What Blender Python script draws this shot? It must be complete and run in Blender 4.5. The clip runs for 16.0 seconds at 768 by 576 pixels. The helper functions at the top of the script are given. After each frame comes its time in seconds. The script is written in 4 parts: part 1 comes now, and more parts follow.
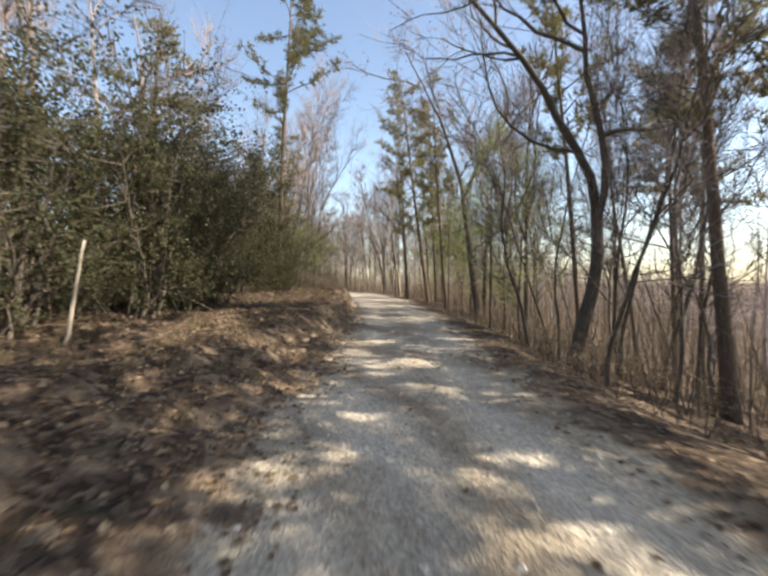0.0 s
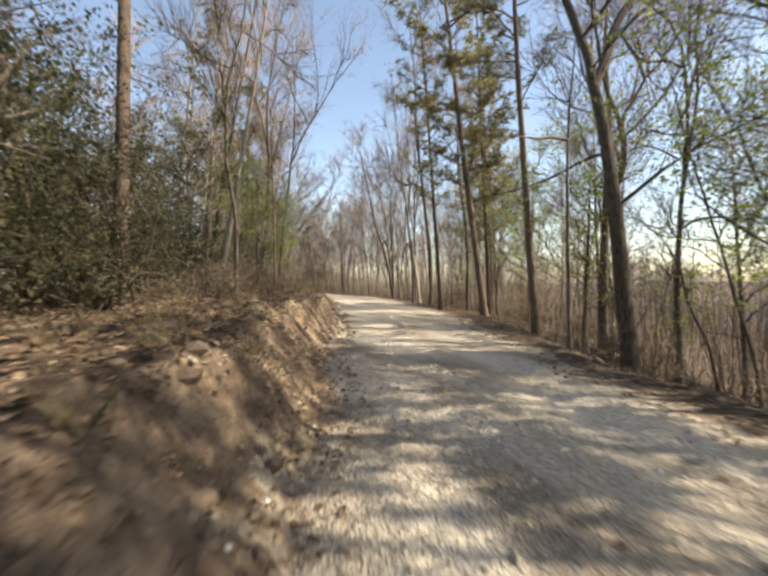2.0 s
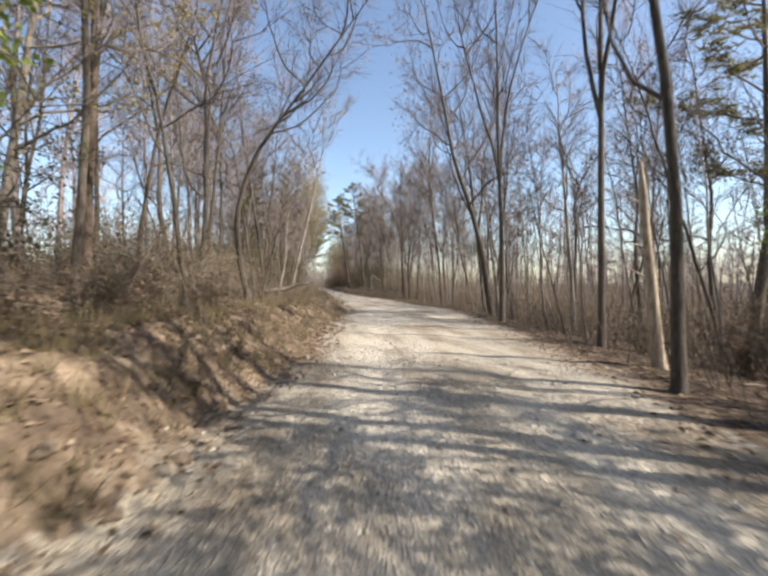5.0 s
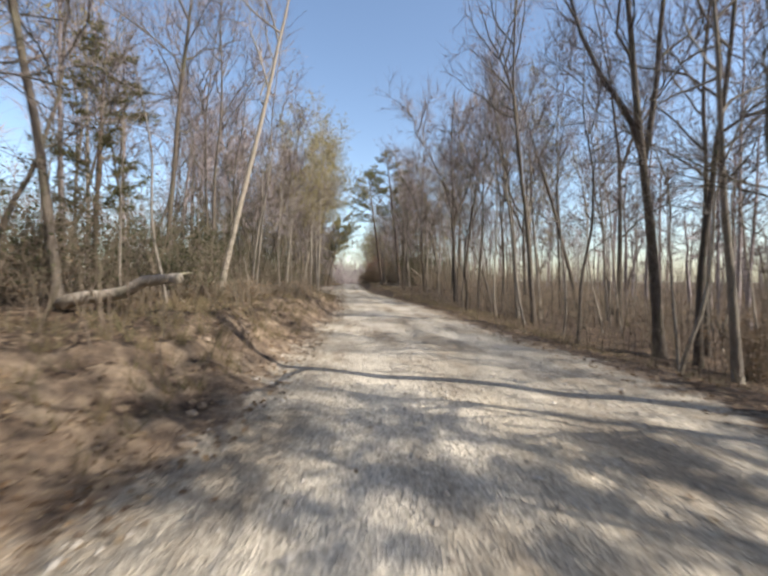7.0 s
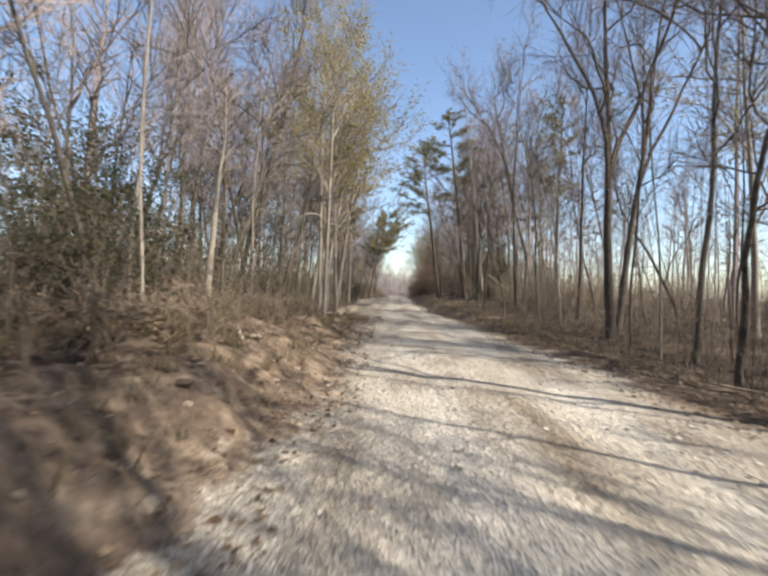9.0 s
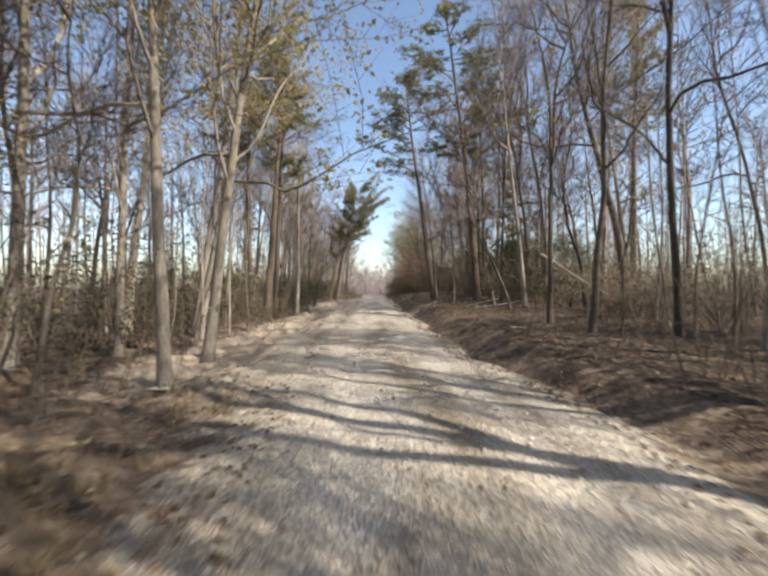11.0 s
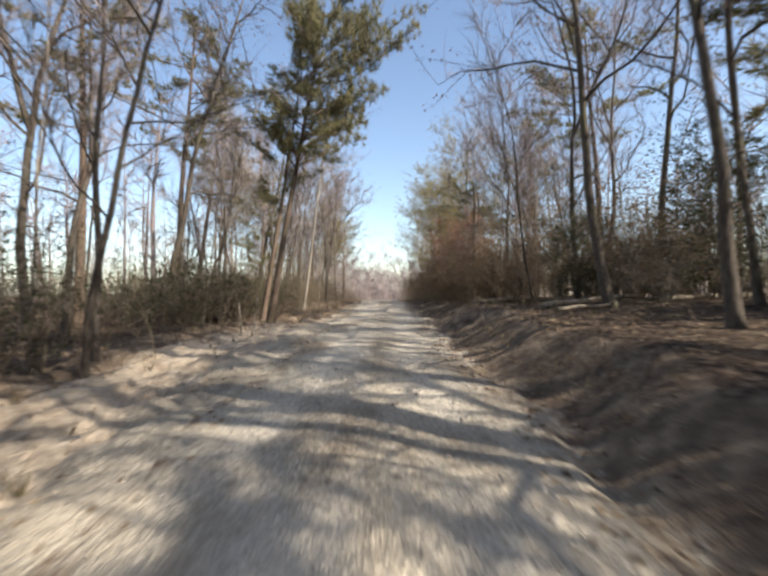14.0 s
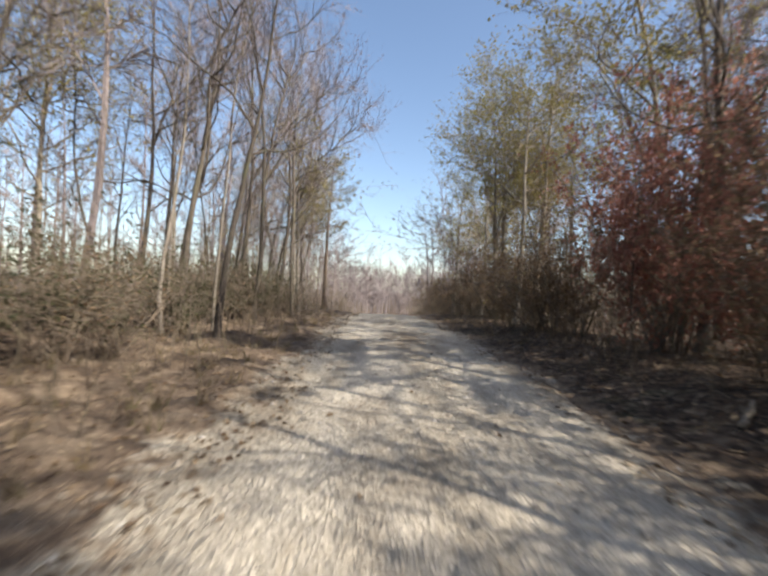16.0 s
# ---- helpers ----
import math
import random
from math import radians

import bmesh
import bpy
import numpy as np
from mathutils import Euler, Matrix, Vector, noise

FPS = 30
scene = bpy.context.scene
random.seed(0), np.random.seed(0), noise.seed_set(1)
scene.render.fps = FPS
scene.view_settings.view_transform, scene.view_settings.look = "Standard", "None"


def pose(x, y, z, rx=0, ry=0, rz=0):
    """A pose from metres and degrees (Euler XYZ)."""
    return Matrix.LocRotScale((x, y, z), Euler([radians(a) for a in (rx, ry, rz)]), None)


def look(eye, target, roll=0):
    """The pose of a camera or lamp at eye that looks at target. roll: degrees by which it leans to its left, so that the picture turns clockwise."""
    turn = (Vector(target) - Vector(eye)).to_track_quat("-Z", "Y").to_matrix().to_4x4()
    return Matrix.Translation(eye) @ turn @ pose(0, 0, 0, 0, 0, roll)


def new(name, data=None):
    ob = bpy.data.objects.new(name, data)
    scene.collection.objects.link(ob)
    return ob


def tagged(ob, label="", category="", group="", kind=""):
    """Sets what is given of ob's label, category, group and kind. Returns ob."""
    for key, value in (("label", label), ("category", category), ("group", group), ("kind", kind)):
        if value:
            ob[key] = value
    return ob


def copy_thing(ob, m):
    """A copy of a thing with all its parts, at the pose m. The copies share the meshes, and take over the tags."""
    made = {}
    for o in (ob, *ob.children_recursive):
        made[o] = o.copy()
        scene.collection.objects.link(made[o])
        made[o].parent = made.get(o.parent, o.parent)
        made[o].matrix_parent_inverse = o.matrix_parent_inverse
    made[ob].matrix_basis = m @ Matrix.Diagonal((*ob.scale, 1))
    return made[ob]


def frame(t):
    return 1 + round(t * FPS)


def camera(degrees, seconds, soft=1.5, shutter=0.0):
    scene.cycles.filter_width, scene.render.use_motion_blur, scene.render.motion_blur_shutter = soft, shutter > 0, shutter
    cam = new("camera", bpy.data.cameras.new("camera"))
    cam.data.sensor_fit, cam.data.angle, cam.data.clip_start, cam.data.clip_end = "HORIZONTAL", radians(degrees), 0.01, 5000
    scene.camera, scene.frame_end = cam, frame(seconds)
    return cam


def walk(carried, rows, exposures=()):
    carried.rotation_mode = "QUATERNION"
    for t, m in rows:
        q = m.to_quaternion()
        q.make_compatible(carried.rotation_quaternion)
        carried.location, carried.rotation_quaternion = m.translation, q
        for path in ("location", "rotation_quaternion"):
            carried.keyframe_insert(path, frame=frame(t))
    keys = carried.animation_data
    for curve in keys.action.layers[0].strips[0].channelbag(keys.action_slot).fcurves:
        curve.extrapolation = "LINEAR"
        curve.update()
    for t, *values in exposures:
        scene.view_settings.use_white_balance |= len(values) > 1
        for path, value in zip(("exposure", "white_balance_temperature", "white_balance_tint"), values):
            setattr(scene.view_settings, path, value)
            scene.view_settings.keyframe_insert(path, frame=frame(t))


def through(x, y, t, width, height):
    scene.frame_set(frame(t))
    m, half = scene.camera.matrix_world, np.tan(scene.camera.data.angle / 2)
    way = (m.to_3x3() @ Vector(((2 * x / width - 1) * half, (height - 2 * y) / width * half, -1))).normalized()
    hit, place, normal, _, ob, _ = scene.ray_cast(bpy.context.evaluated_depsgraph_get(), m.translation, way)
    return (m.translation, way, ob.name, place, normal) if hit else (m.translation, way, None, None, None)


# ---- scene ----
cam = camera(85.6, 16.0, soft=2.7, shutter=0.2)
PATH = [
    (0, (0.788, 0.495, 1.879), (1.519, 2.356, 1.856), -0.1),
    (0.5, (2.234, 4.540, 1.859), (2.962, 6.403, 1.839), 0.1),
    (1, (3.635, 8.621, 1.810), (4.365, 10.483, 1.788), 0.1),
    (1.5, (5.075, 12.625, 1.803), (5.792, 14.492, 1.782), -0.9),
    (2, (6.311, 16.875, 1.792), (7.041, 18.737, 1.773), -0.5),
    (2.5, (7.564, 21.082, 1.806), (8.298, 22.942, 1.817), 0.2),
    (3, (9.418, 25.099, 1.891), (10.085, 26.984, 1.911), 0.4),
    (3.5, (11.074, 28.904, 1.912), (11.661, 30.816, 1.922), 0.9),
    (4, (12.367, 32.606, 1.939), (12.881, 34.539, 1.943), 0.5),
    (4.5, (13.454, 36.610, 1.909), (13.914, 38.557, 1.894), 1.2),
    (4.7, (13.920, 38.227, 1.894), (14.357, 40.178, 1.846), 0.4),
    (5.2, (15.126, 42.428, 1.876), (15.505, 44.391, 1.875), -0.0),
    (5.8, (16.568, 47.876, 1.904), (16.881, 49.852, 1.913), -0.0),
    (6.3, (17.639, 52.692, 1.920), (17.898, 54.675, 1.923), 0.1),
    (6.8, (18.514, 57.690, 1.923), (18.725, 59.679, 1.893), 1.0),
    (7, (18.808, 59.716, 1.902), (19.002, 61.706, 1.860), 0.5),
    (7.5, (19.441, 64.848, 1.872), (19.535, 66.846, 1.848), -0.6),
    (8, (19.679, 69.558, 1.805), (19.667, 71.558, 1.762), -1.6),
    (8.5, (19.632, 74.077, 1.779), (19.567, 76.076, 1.757), 0.8),
    (9, (19.589, 78.417, 1.712), (19.545, 80.417, 1.723), 1.5),
    (9.2, (19.612, 80.120, 1.713), (19.584, 82.119, 1.715), 1.7),
    (9.7, (19.672, 84.401, 1.725), (19.681, 86.401, 1.732), 0.1),
    (10.3, (19.784, 89.749, 1.748), (19.827, 91.749, 1.755), -0.0),
    (10.8, (19.930, 94.513, 1.761), (19.992, 96.512, 1.766), 0.0),
    (11.3, (20.135, 99.623, 1.777), (20.204, 101.622, 1.776), 0.4),
    (11.5, (20.231, 101.752, 1.778), (20.298, 103.751, 1.783), -0.1),
    (12, (20.527, 107.124, 1.775), (20.578, 109.123, 1.778), -1.3),
    (12.5, (20.622, 112.715, 1.795), (20.662, 114.714, 1.807), -2.1),
    (13, (20.745, 118.492, 1.799), (20.764, 120.492, 1.814), -2.8),
    (13.5, (20.852, 124.921, 1.757), (20.862, 126.921, 1.766), -1.9),
    (14, (20.729, 131.774, 1.703), (20.731, 133.774, 1.713), -0.8),
    (14.5, (20.527, 138.790, 1.790), (20.521, 140.790, 1.813), -0.4),
    (15, (20.399, 145.300, 1.873), (20.383, 147.300, 1.870), 1.2),
    (15.5, (20.095, 151.724, 1.953), (20.098, 153.724, 1.961), 1.2),
    (16, (19.789, 157.873, 1.972), (19.806, 159.873, 1.992), 2.6),
]
EXPOSURES = [(0.0, 1.17, 7050, 10), (1.0, 1.27, 7300, 10), (2.0, 1.13, 7300, 10), (3.3, 1.03, 7060, 10), (4.5, 0.88, 6550, 10), (7.0, 0.72, 6420, 10), (8.5, 0.79, 6350, 10), (12.5, 0.83, 6680, 10), (13.2, 0.78, 6720, 10), (14.0, 0.9, 6600, 10), (16.0, 0.76, 6450, 10)]
walk(cam, [(t, look(eye, target, roll)) for t, eye, target, roll in PATH], EXPOSURES)

# ---- sky and sun: clear spring day, the sun to the south-east, behind the right shoulder ----
SUN_AZIMUTH, SUN_HEIGHT = radians(122), radians(40)  # clockwise from +y
world = bpy.data.worlds.new("sky")
scene.world = world
world.use_nodes = True
wn = world.node_tree
sky = wn.nodes.new("ShaderNodeTexSky")
sky.sky_type = "NISHITA"
sky.sun_disc = False
sky.sun_elevation, sky.sun_rotation = SUN_HEIGHT, SUN_AZIMUTH
sky.air_density, sky.dust_density, sky.ozone_density = 1.0, 1.1, 0.75
wn.nodes["Background"].inputs["Strength"].default_value = 0.14
wn.links.new(sky.outputs[0], wn.nodes["Background"].inputs["Color"])
lamp = bpy.data.lights.new("sun", "SUN")
lamp.energy, lamp.angle, lamp.color = 5.0, radians(0.45), (1.0, 0.945, 0.86)
sun = new("sun", lamp)
sun.matrix_world = look((60, -40, 80), (60 - math.sin(SUN_AZIMUTH) * math.cos(SUN_HEIGHT), -40 - math.cos(SUN_AZIMUTH) * math.cos(SUN_HEIGHT), 80 - math.sin(SUN_HEIGHT)))

# the road's two edges, by the distance north
EDGE_Y = [-60, -15, 0, 6, 11, 20, 25, 31, 38, 44, 53, 60, 66, 78, 88, 97, 108, 125, 150, 175, 230, 270, 300, 340, 400]
EDGE_L = [-22, -5.6, -0.3, 1.8, 3.8, 7.0, 8.5, 10.2, 12.0, 13.4, 15.5, 16.8, 17.6, 18.4, 18.7, 18.6, 18.4, 18.5, 18.5, 18.1, 17.5, 21.0, 34.0, 70.0, 150.0]
EDGE_R = [-17.5, -1.4, 2.9, 5.4, 7.5, 11.2, 13.1, 15.2, 17.7, 19.0, 21.3, 23.0, 23.8, 23.8, 23.7, 23.1, 22.4, 22.2, 22.6, 22.8, 22.5, 26.5, 40.0, 76.0, 157.0]
FINE_Y = np.arange(-60, 400.5, 1.0)


def smoothed(values, passes=5):
    v = np.interp(FINE_Y, EDGE_Y, values)
    for _ in range(passes):
        w = v.copy()
        w[1:-1] = (v[:-2] + v[1:-1] * 2 + v[2:]) / 4
        v = w
    return v


RAG = np.sin(FINE_Y * 0.9) * 0.12 + np.sin(FINE_Y * 1.73 + 1.0) * 0.12 + np.sin(FINE_Y * 0.37 + 2.0) * 0.1
LEFT, RIGHT = smoothed(EDGE_L) + RAG, smoothed(EDGE_R) + np.roll(RAG, 17)


def left_edge(y):
    return np.interp(y, FINE_Y, LEFT)


def right_edge(y):
    return np.interp(y, FINE_Y, RIGHT)


def road_z(y):
    return np.interp(y, [-60, 0, 60, 80, 100, 125, 132, 152, 170, 178, 186, 200, 230, 280, 320, 380, 420],
                     [0.2, 0.25, 0.28, 0.12, 0.18, 0.19, 0.14, 0.35, 0.52, 0.55, 0.45, -0.3, -4.0, -9.0, -9.0, -3.0, 0.0])


def wave(x, y, s):
    """A smooth bumpy field of about -1 to 1."""
    return (np.sin(x * 1.31 / s + 1.7 * np.sin(y * 0.83 / s + 0.4)) + np.sin(y * 1.13 / s + 1.9 * np.sin(x * 0.71 / s + 2.1))
            + 0.6 * np.sin((x + y) * 2.3 / s + 1.1) * np.sin((x - y) * 1.9 / s)) / 2.6


def height(x, y):
    """The ground's height."""
    x, y = np.asarray(x, float), np.asarray(y, float)
    l, r, z0 = left_edge(y), right_edge(y), road_z(y)
    a, b = l - x, x - r  # metres past the left and the right edge
    # left: a cut bank with an uneven foot, then rising woodland floor
    top = np.interp(y, [-20, 0, 10, 20, 32, 46, 60, 75, 88, 97, 106, 132, 146, 160, 400], [0.35, 0.4, 0.6, 0.95, 1.25, 1.0, 0.75, 0.9, 0.75, 0.3, -0.3, -0.45, 0.0, 0.05, 0.2])
    wide = np.interp(y, [0, 12, 20, 40, 60, 75, 95, 110, 400], [3.2, 2.0, 1.2, 1.5, 2.2, 2.0, 2.0, 2.4, 2.6])
    foot = a + 0.35 * wave(x * 0.3, y, 1.6) + 0.12 * wave(x, y, 0.5)
    k = np.clip(foot / wide, 0, 1)
    k = k * k * (3 - 2 * k)
    zl = top * k + 0.013 * np.clip(a - wide, 0, 60) + (0.13 * wave(x, y, 1.1) + 0.12 * wave(x, y, 0.33) + 0.075 * wave(y, x, 0.17) + 0.04 * wave(x, y + 3, 0.1)) * np.clip(a / 1.2, 0, 1)
    ledge = np.clip((a - 1.25 + 0.55 * wave(y, x * 0.2, 1.0) + 0.2 * wave(y, x, 0.35)) / 0.22, 0, 1)
    zl = zl - 0.15 * ledge * np.interp(y, [102, 107, 152, 175], [0, 1, 1, 0.4])  # the sandy shoulder's broken lip
    # right: falls away at first, then a ditch with a raised bank beyond it
    fall = np.interp(y, [-20, 0, 25, 33, 45, 60, 72, 80, 92, 104, 400], [-1.0, -1.1, -1.2, -0.4, -0.4, -0.9, -1.0, -0.4, -0.6, -0.1, 0.0])
    bank = np.interp(y, [92, 102, 112, 128, 145, 168, 400], [0.05, 0.35, 0.45, 0.65, 0.75, 0.25, 0.2])
    ditch = np.interp(y, [96, 106, 175, 200], [0.0, 0.16, 0.06, 0.0])
    k2 = np.clip((b - 0.4) / 4.0, 0, 1)
    k2 = k2 * k2 * (3 - 2 * k2)
    k3 = np.clip((b - 0.35 + 0.26 * wave(y, x * 0.3, 1.3) + 0.07 * wave(y, x, 0.4)) / np.interp(y, [100, 130, 150, 165], [0.9, 1.2, 1.7, 2.6]), 0, 1)
    k3 = k3 * k3 * (3 - 2 * k3)
    hill = np.interp(y, [-60, 20, 45, 66, 90, 110], [0.26, 0.26, 0.17, 0.08, 0.05, 0.0])
    zr = (fall * k2 - hill * (np.clip(b - 3.5, 0, 34) + 0.45 * np.clip(b - 37.5, 0, 90)) + bank * k3 + bank * 0.07 * np.clip(b - 1.2, 0, 7)
          - ditch * np.exp(-((b - 0.2) / 0.25) ** 2) + (0.07 * wave(x + 9, y, 1.1) + 0.035 * wave(x, y + 5, 0.33) + 0.025 * wave(y, x, 0.17)) * np.clip(b / 1.2, 0, 1))
    # the road: crowned, with two worn tracks and shallow holes
    half, mid = (r - l) / 2, (r + l) / 2
    s = (x - mid) / half
    zm = 0.05 * (1 - s * s) - 0.035 * np.exp(-((np.abs(s) - 0.42) / 0.16) ** 2) + 0.014 * wave(x, y, 0.6) + 0.02 * wave(x + 3, y * 0.6, 2.0)
    return z0 + np.where(a > 0, zl, np.where(b > 0, zr, zm))


# ---- materials ----
def material(name, rough=0.85):
    m = bpy.data.materials.new(name)
    m.use_nodes = True
    nt = m.node_tree
    b = nt.nodes["Principled BSDF"]
    b.inputs["Roughness"].default_value = rough
    b.inputs["Specular IOR Level"].default_value = 0.25
    return m, nt, b


def node(nt, kind, **inputs):
    n = nt.nodes.new(kind)
    for key, value in inputs.items():
        n.inputs[key.replace("_", " ")].default_value = value
    return n


def ramp(nt, source, stops):
    r = nt.nodes.new("ShaderNodeValToRGB")
    e = r.color_ramp.elements
    while len(e) < len(stops):
        e.new(0.5)
    for el, (p, c) in zip(e, stops):
        el.position, el.color = p, (*c, 1)
    nt.links.new(source, r.inputs[0])
    return r.outputs[0]


def mixed(nt, factor, a, b, blend="MIX"):
    n = nt.nodes.new("ShaderNodeMix")
    n.data_type, n.blend_type = "RGBA", blend
    for socket, value in ((n.inputs[0], factor), (n.inputs[6], a), (n.inputs[7], b)):
        if isinstance(value, (float, int)):
            socket.default_value = value
        elif isinstance(value, tuple):
            socket.default_value = (*value, 1)
        else:
            nt.links.new(value, socket)
    return n.outputs[2]


def sums(nt, op, a, b):
    n = nt.nodes.new("ShaderNodeMath")
    n.operation = op
    for socket, value in zip(n.inputs, (a, b)):
        if isinstance(value, (float, int)):
            socket.default_value = value
        else:
            nt.links.new(value, socket)
    return n.outputs[0]


def bump(nt, b, source, strength, distance):
    n = node(nt, "ShaderNodeBump", Strength=strength, Distance=distance)
    nt.links.new(source, n.inputs["Height"])
    nt.links.new(n.outputs[0], b.inputs["Normal"])


def coords(nt, kind="Object", scale=(1, 1, 1)):
    c = nt.nodes.new("ShaderNodeTexCoord")
    m = node(nt, "ShaderNodeMapping", Scale=scale)
    nt.links.new(c.outputs[kind], m.inputs[0])
    return m.outputs[0]


def noise_of(nt, vector, scale, detail=4.0, rough=0.6):
    n = node(nt, "ShaderNodeTexNoise", Scale=scale, Detail=detail, Roughness=rough)
    nt.links.new(vector, n.inputs["Vector"])
    return n.outputs["Fac"]


def bark(name, dark, light, moss=(0.12, 0.13, 0.06), relief=0.6):
    """Furrowed bark: long upright ridges, blotches, a little green."""
    m, nt, b = material(name, 0.92)
    ridges = noise_of(nt, coords(nt, "Object", (9, 9, 1.3)), 3.0, 5, 0.65)
    blotch = noise_of(nt, coords(nt, "Object", (1, 1, 0.5)), 1.6, 3)
    base = ramp(nt, ridges, [(0.32, dark), (0.62, light)])
    base = mixed(nt, ramp(nt, blotch, [(0.5, (0, 0, 0)), (0.75, (0.5, 0.5, 0.5))]), base, moss)
    info = nt.nodes.new("ShaderNodeObjectInfo")
    tone = ramp(nt, info.outputs["Random"], [(0, (0.72, 0.70, 0.68)), (1, (1.2, 1.16, 1.1))])
    nt.links.new(mixed(nt, 1.0, base, tone, "MULTIPLY"), b.inputs["Base Color"])
    bump(nt, b, ridges, relief, 0.03)
    return m


def leafy(name, colours, through=0.35, rough=0.55):
    """Leaves: a colour for each, some light through them."""
    m, nt, b = material(name, rough)
    geo = nt.nodes.new("ShaderNodeNewGeometry")
    stops = [(i / max(1, len(colours) - 1), c) for i, c in enumerate(colours)]
    col = ramp(nt, geo.outputs["Random Per Island"], stops)
    big = noise_of(nt, coords(nt, "Object"), 0.7, 3)
    col = mixed(nt, 1.0, col, ramp(nt, big, [(0.3, (0.7, 0.7, 0.7)), (0.7, (1.15, 1.15, 1.1))]), "MULTIPLY")
    nt.links.new(col, b.inputs["Base Color"])
    tr = nt.nodes.new("ShaderNodeBsdfTranslucent")
    nt.links.new(col, tr.inputs["Color"])
    mix = node(nt, "ShaderNodeMixShader", Fac=through)
    nt.links.new(b.outputs[0], mix.inputs[1])
    nt.links.new(tr.outputs[0], mix.inputs[2])
    nt.links.new(mix.outputs[0], nt.nodes["Material Output"].inputs["Surface"])
    return m


def ground_material(name):
    """Gravel road, bare bank and leaf litter in one sheet, told apart by the distance past the road's edge."""
    m, nt, b = material(name, 0.95)
    at = coords(nt, "Object")
    edge = nt.nodes.new("ShaderNodeAttribute")
    edge.attribute_name = "edge"
    cut = nt.nodes.new("ShaderNodeAttribute")
    cut.attribute_name = "cut"
    side = nt.nodes.new("ShaderNodeAttribute")
    side.attribute_name = "side"
    # leaf litter
    cells = node(nt, "ShaderNodeTexVoronoi", Scale=11.0)
    nt.links.new(at, cells.inputs["Vector"])
    split = nt.nodes.new("ShaderNodeSeparateColor")
    nt.links.new(cells.outputs["Color"], split.inputs[0])
    litter = ramp(nt, split.outputs[0], [(0.0, (0.036, 0.025, 0.017)), (0.4, (0.079, 0.054, 0.036)), (0.75, (0.139, 0.097, 0.065)), (1.0, (0.238, 0.186, 0.130))])
    patch = noise_of(nt, at, 0.55, 5)
    litter = mixed(nt, 1.0, litter, ramp(nt, patch, [(0.3, (0.55, 0.5, 0.46)), (0.7, (1.2, 1.15, 1.1))]), "MULTIPLY")
    green = noise_of(nt, at, 1.3, 4)
    litter = mixed(nt, ramp(nt, green, [(0.6, (0, 0, 0)), (0.78, (0.45, 0.45, 0.45))]), litter, (0.10, 0.11, 0.045))
    # bare earth of the banks
    fine = noise_of(nt, at, 9.0, 6, 0.7)
    clods = noise_of(nt, at, 2.2, 6, 0.65)
    earth = ramp(nt, clods, [(0.28, (0.062, 0.044, 0.032)), (0.48, (0.175, 0.125, 0.085)), (0.72, (0.40, 0.305, 0.205))])
    earth = mixed(nt, 1.0, earth, ramp(nt, fine, [(0.3, (0.7, 0.68, 0.66)), (0.7, (1.12, 1.1, 1.08))]), "MULTIPLY")
    # dry sand where the shoulder is worn bare
    sand = ramp(nt, clods, [(0.3, (0.33, 0.25, 0.172)), (0.5, (0.48, 0.385, 0.28)), (0.7, (0.60, 0.50, 0.375))])
    sand = mixed(nt, 1.0, sand, ramp(nt, fine, [(0.3, (0.8, 0.79, 0.78)), (0.7, (1.08, 1.07, 1.06))]), "MULTIPLY")
    dry = sums(nt, "ADD", sums(nt, "SUBTRACT", cut.outputs["Fac"], 1.12), sums(nt, "SUBTRACT", clods, 0.5))
    earth = mixed(nt, ramp(nt, dry, [(0.05, (0, 0, 0)), (0.4, (1, 1, 1))]), earth, sand)
    # gravel
    stones = node(nt, "ShaderNodeTexVoronoi", Scale=38.0)
    nt.links.new(at, stones.inputs["Vector"])
    split2 = nt.nodes.new("ShaderNodeSeparateColor")
    nt.links.new(stones.outputs["Color"], split2.inputs[0])
    gravel = ramp(nt, split2.outputs[1], [(0.0, (0.395, 0.35, 0.28)), (0.5, (0.535, 0.478, 0.388)), (1.0, (0.67, 0.608, 0.505))])
    worn = noise_of(nt, coords(nt, "Object", (1.0, 0.3, 1)), 0.9, 5)
    gravel = mixed(nt, 1.0, gravel, ramp(nt, worn, [(0.34, (0.52, 0.47, 0.42)), (0.52, (0.94, 0.92, 0.89)), (0.68, (1.1, 1.08, 1.05))]), "MULTIPLY")
    strip = ramp(nt, side.outputs["Fac"], [(0.0, (0.82, 0.79, 0.75)), (0.28, (1.06, 1.05, 1.04)), (0.45, (1.02, 1.0, 0.98)), (0.52, (0.86, 0.82, 0.77)), (0.72, (1.06, 1.05, 1.04)), (1.0, (0.80, 0.76, 0.72))])
    gravel = mixed(nt, 1.0, gravel, strip, "MULTIPLY")
    # blending, with frayed borders
    fray = noise_of(nt, at, 1.9, 6, 0.7)
    e1 = sums(nt, "ADD", edge.outputs["Fac"], sums(nt, "MULTIPLY", sums(nt, "SUBTRACT", fray, 0.5), 2.6))
    to_earth = ramp(nt, sums(nt, "ADD", e1, 0.5), [(0.42, (0, 0, 0)), (0.75, (1, 1, 1))])
    c1 = sums(nt, "ADD", cut.outputs["Fac"], sums(nt, "MULTIPLY", sums(nt, "SUBTRACT", fray, 0.5), 2.2))
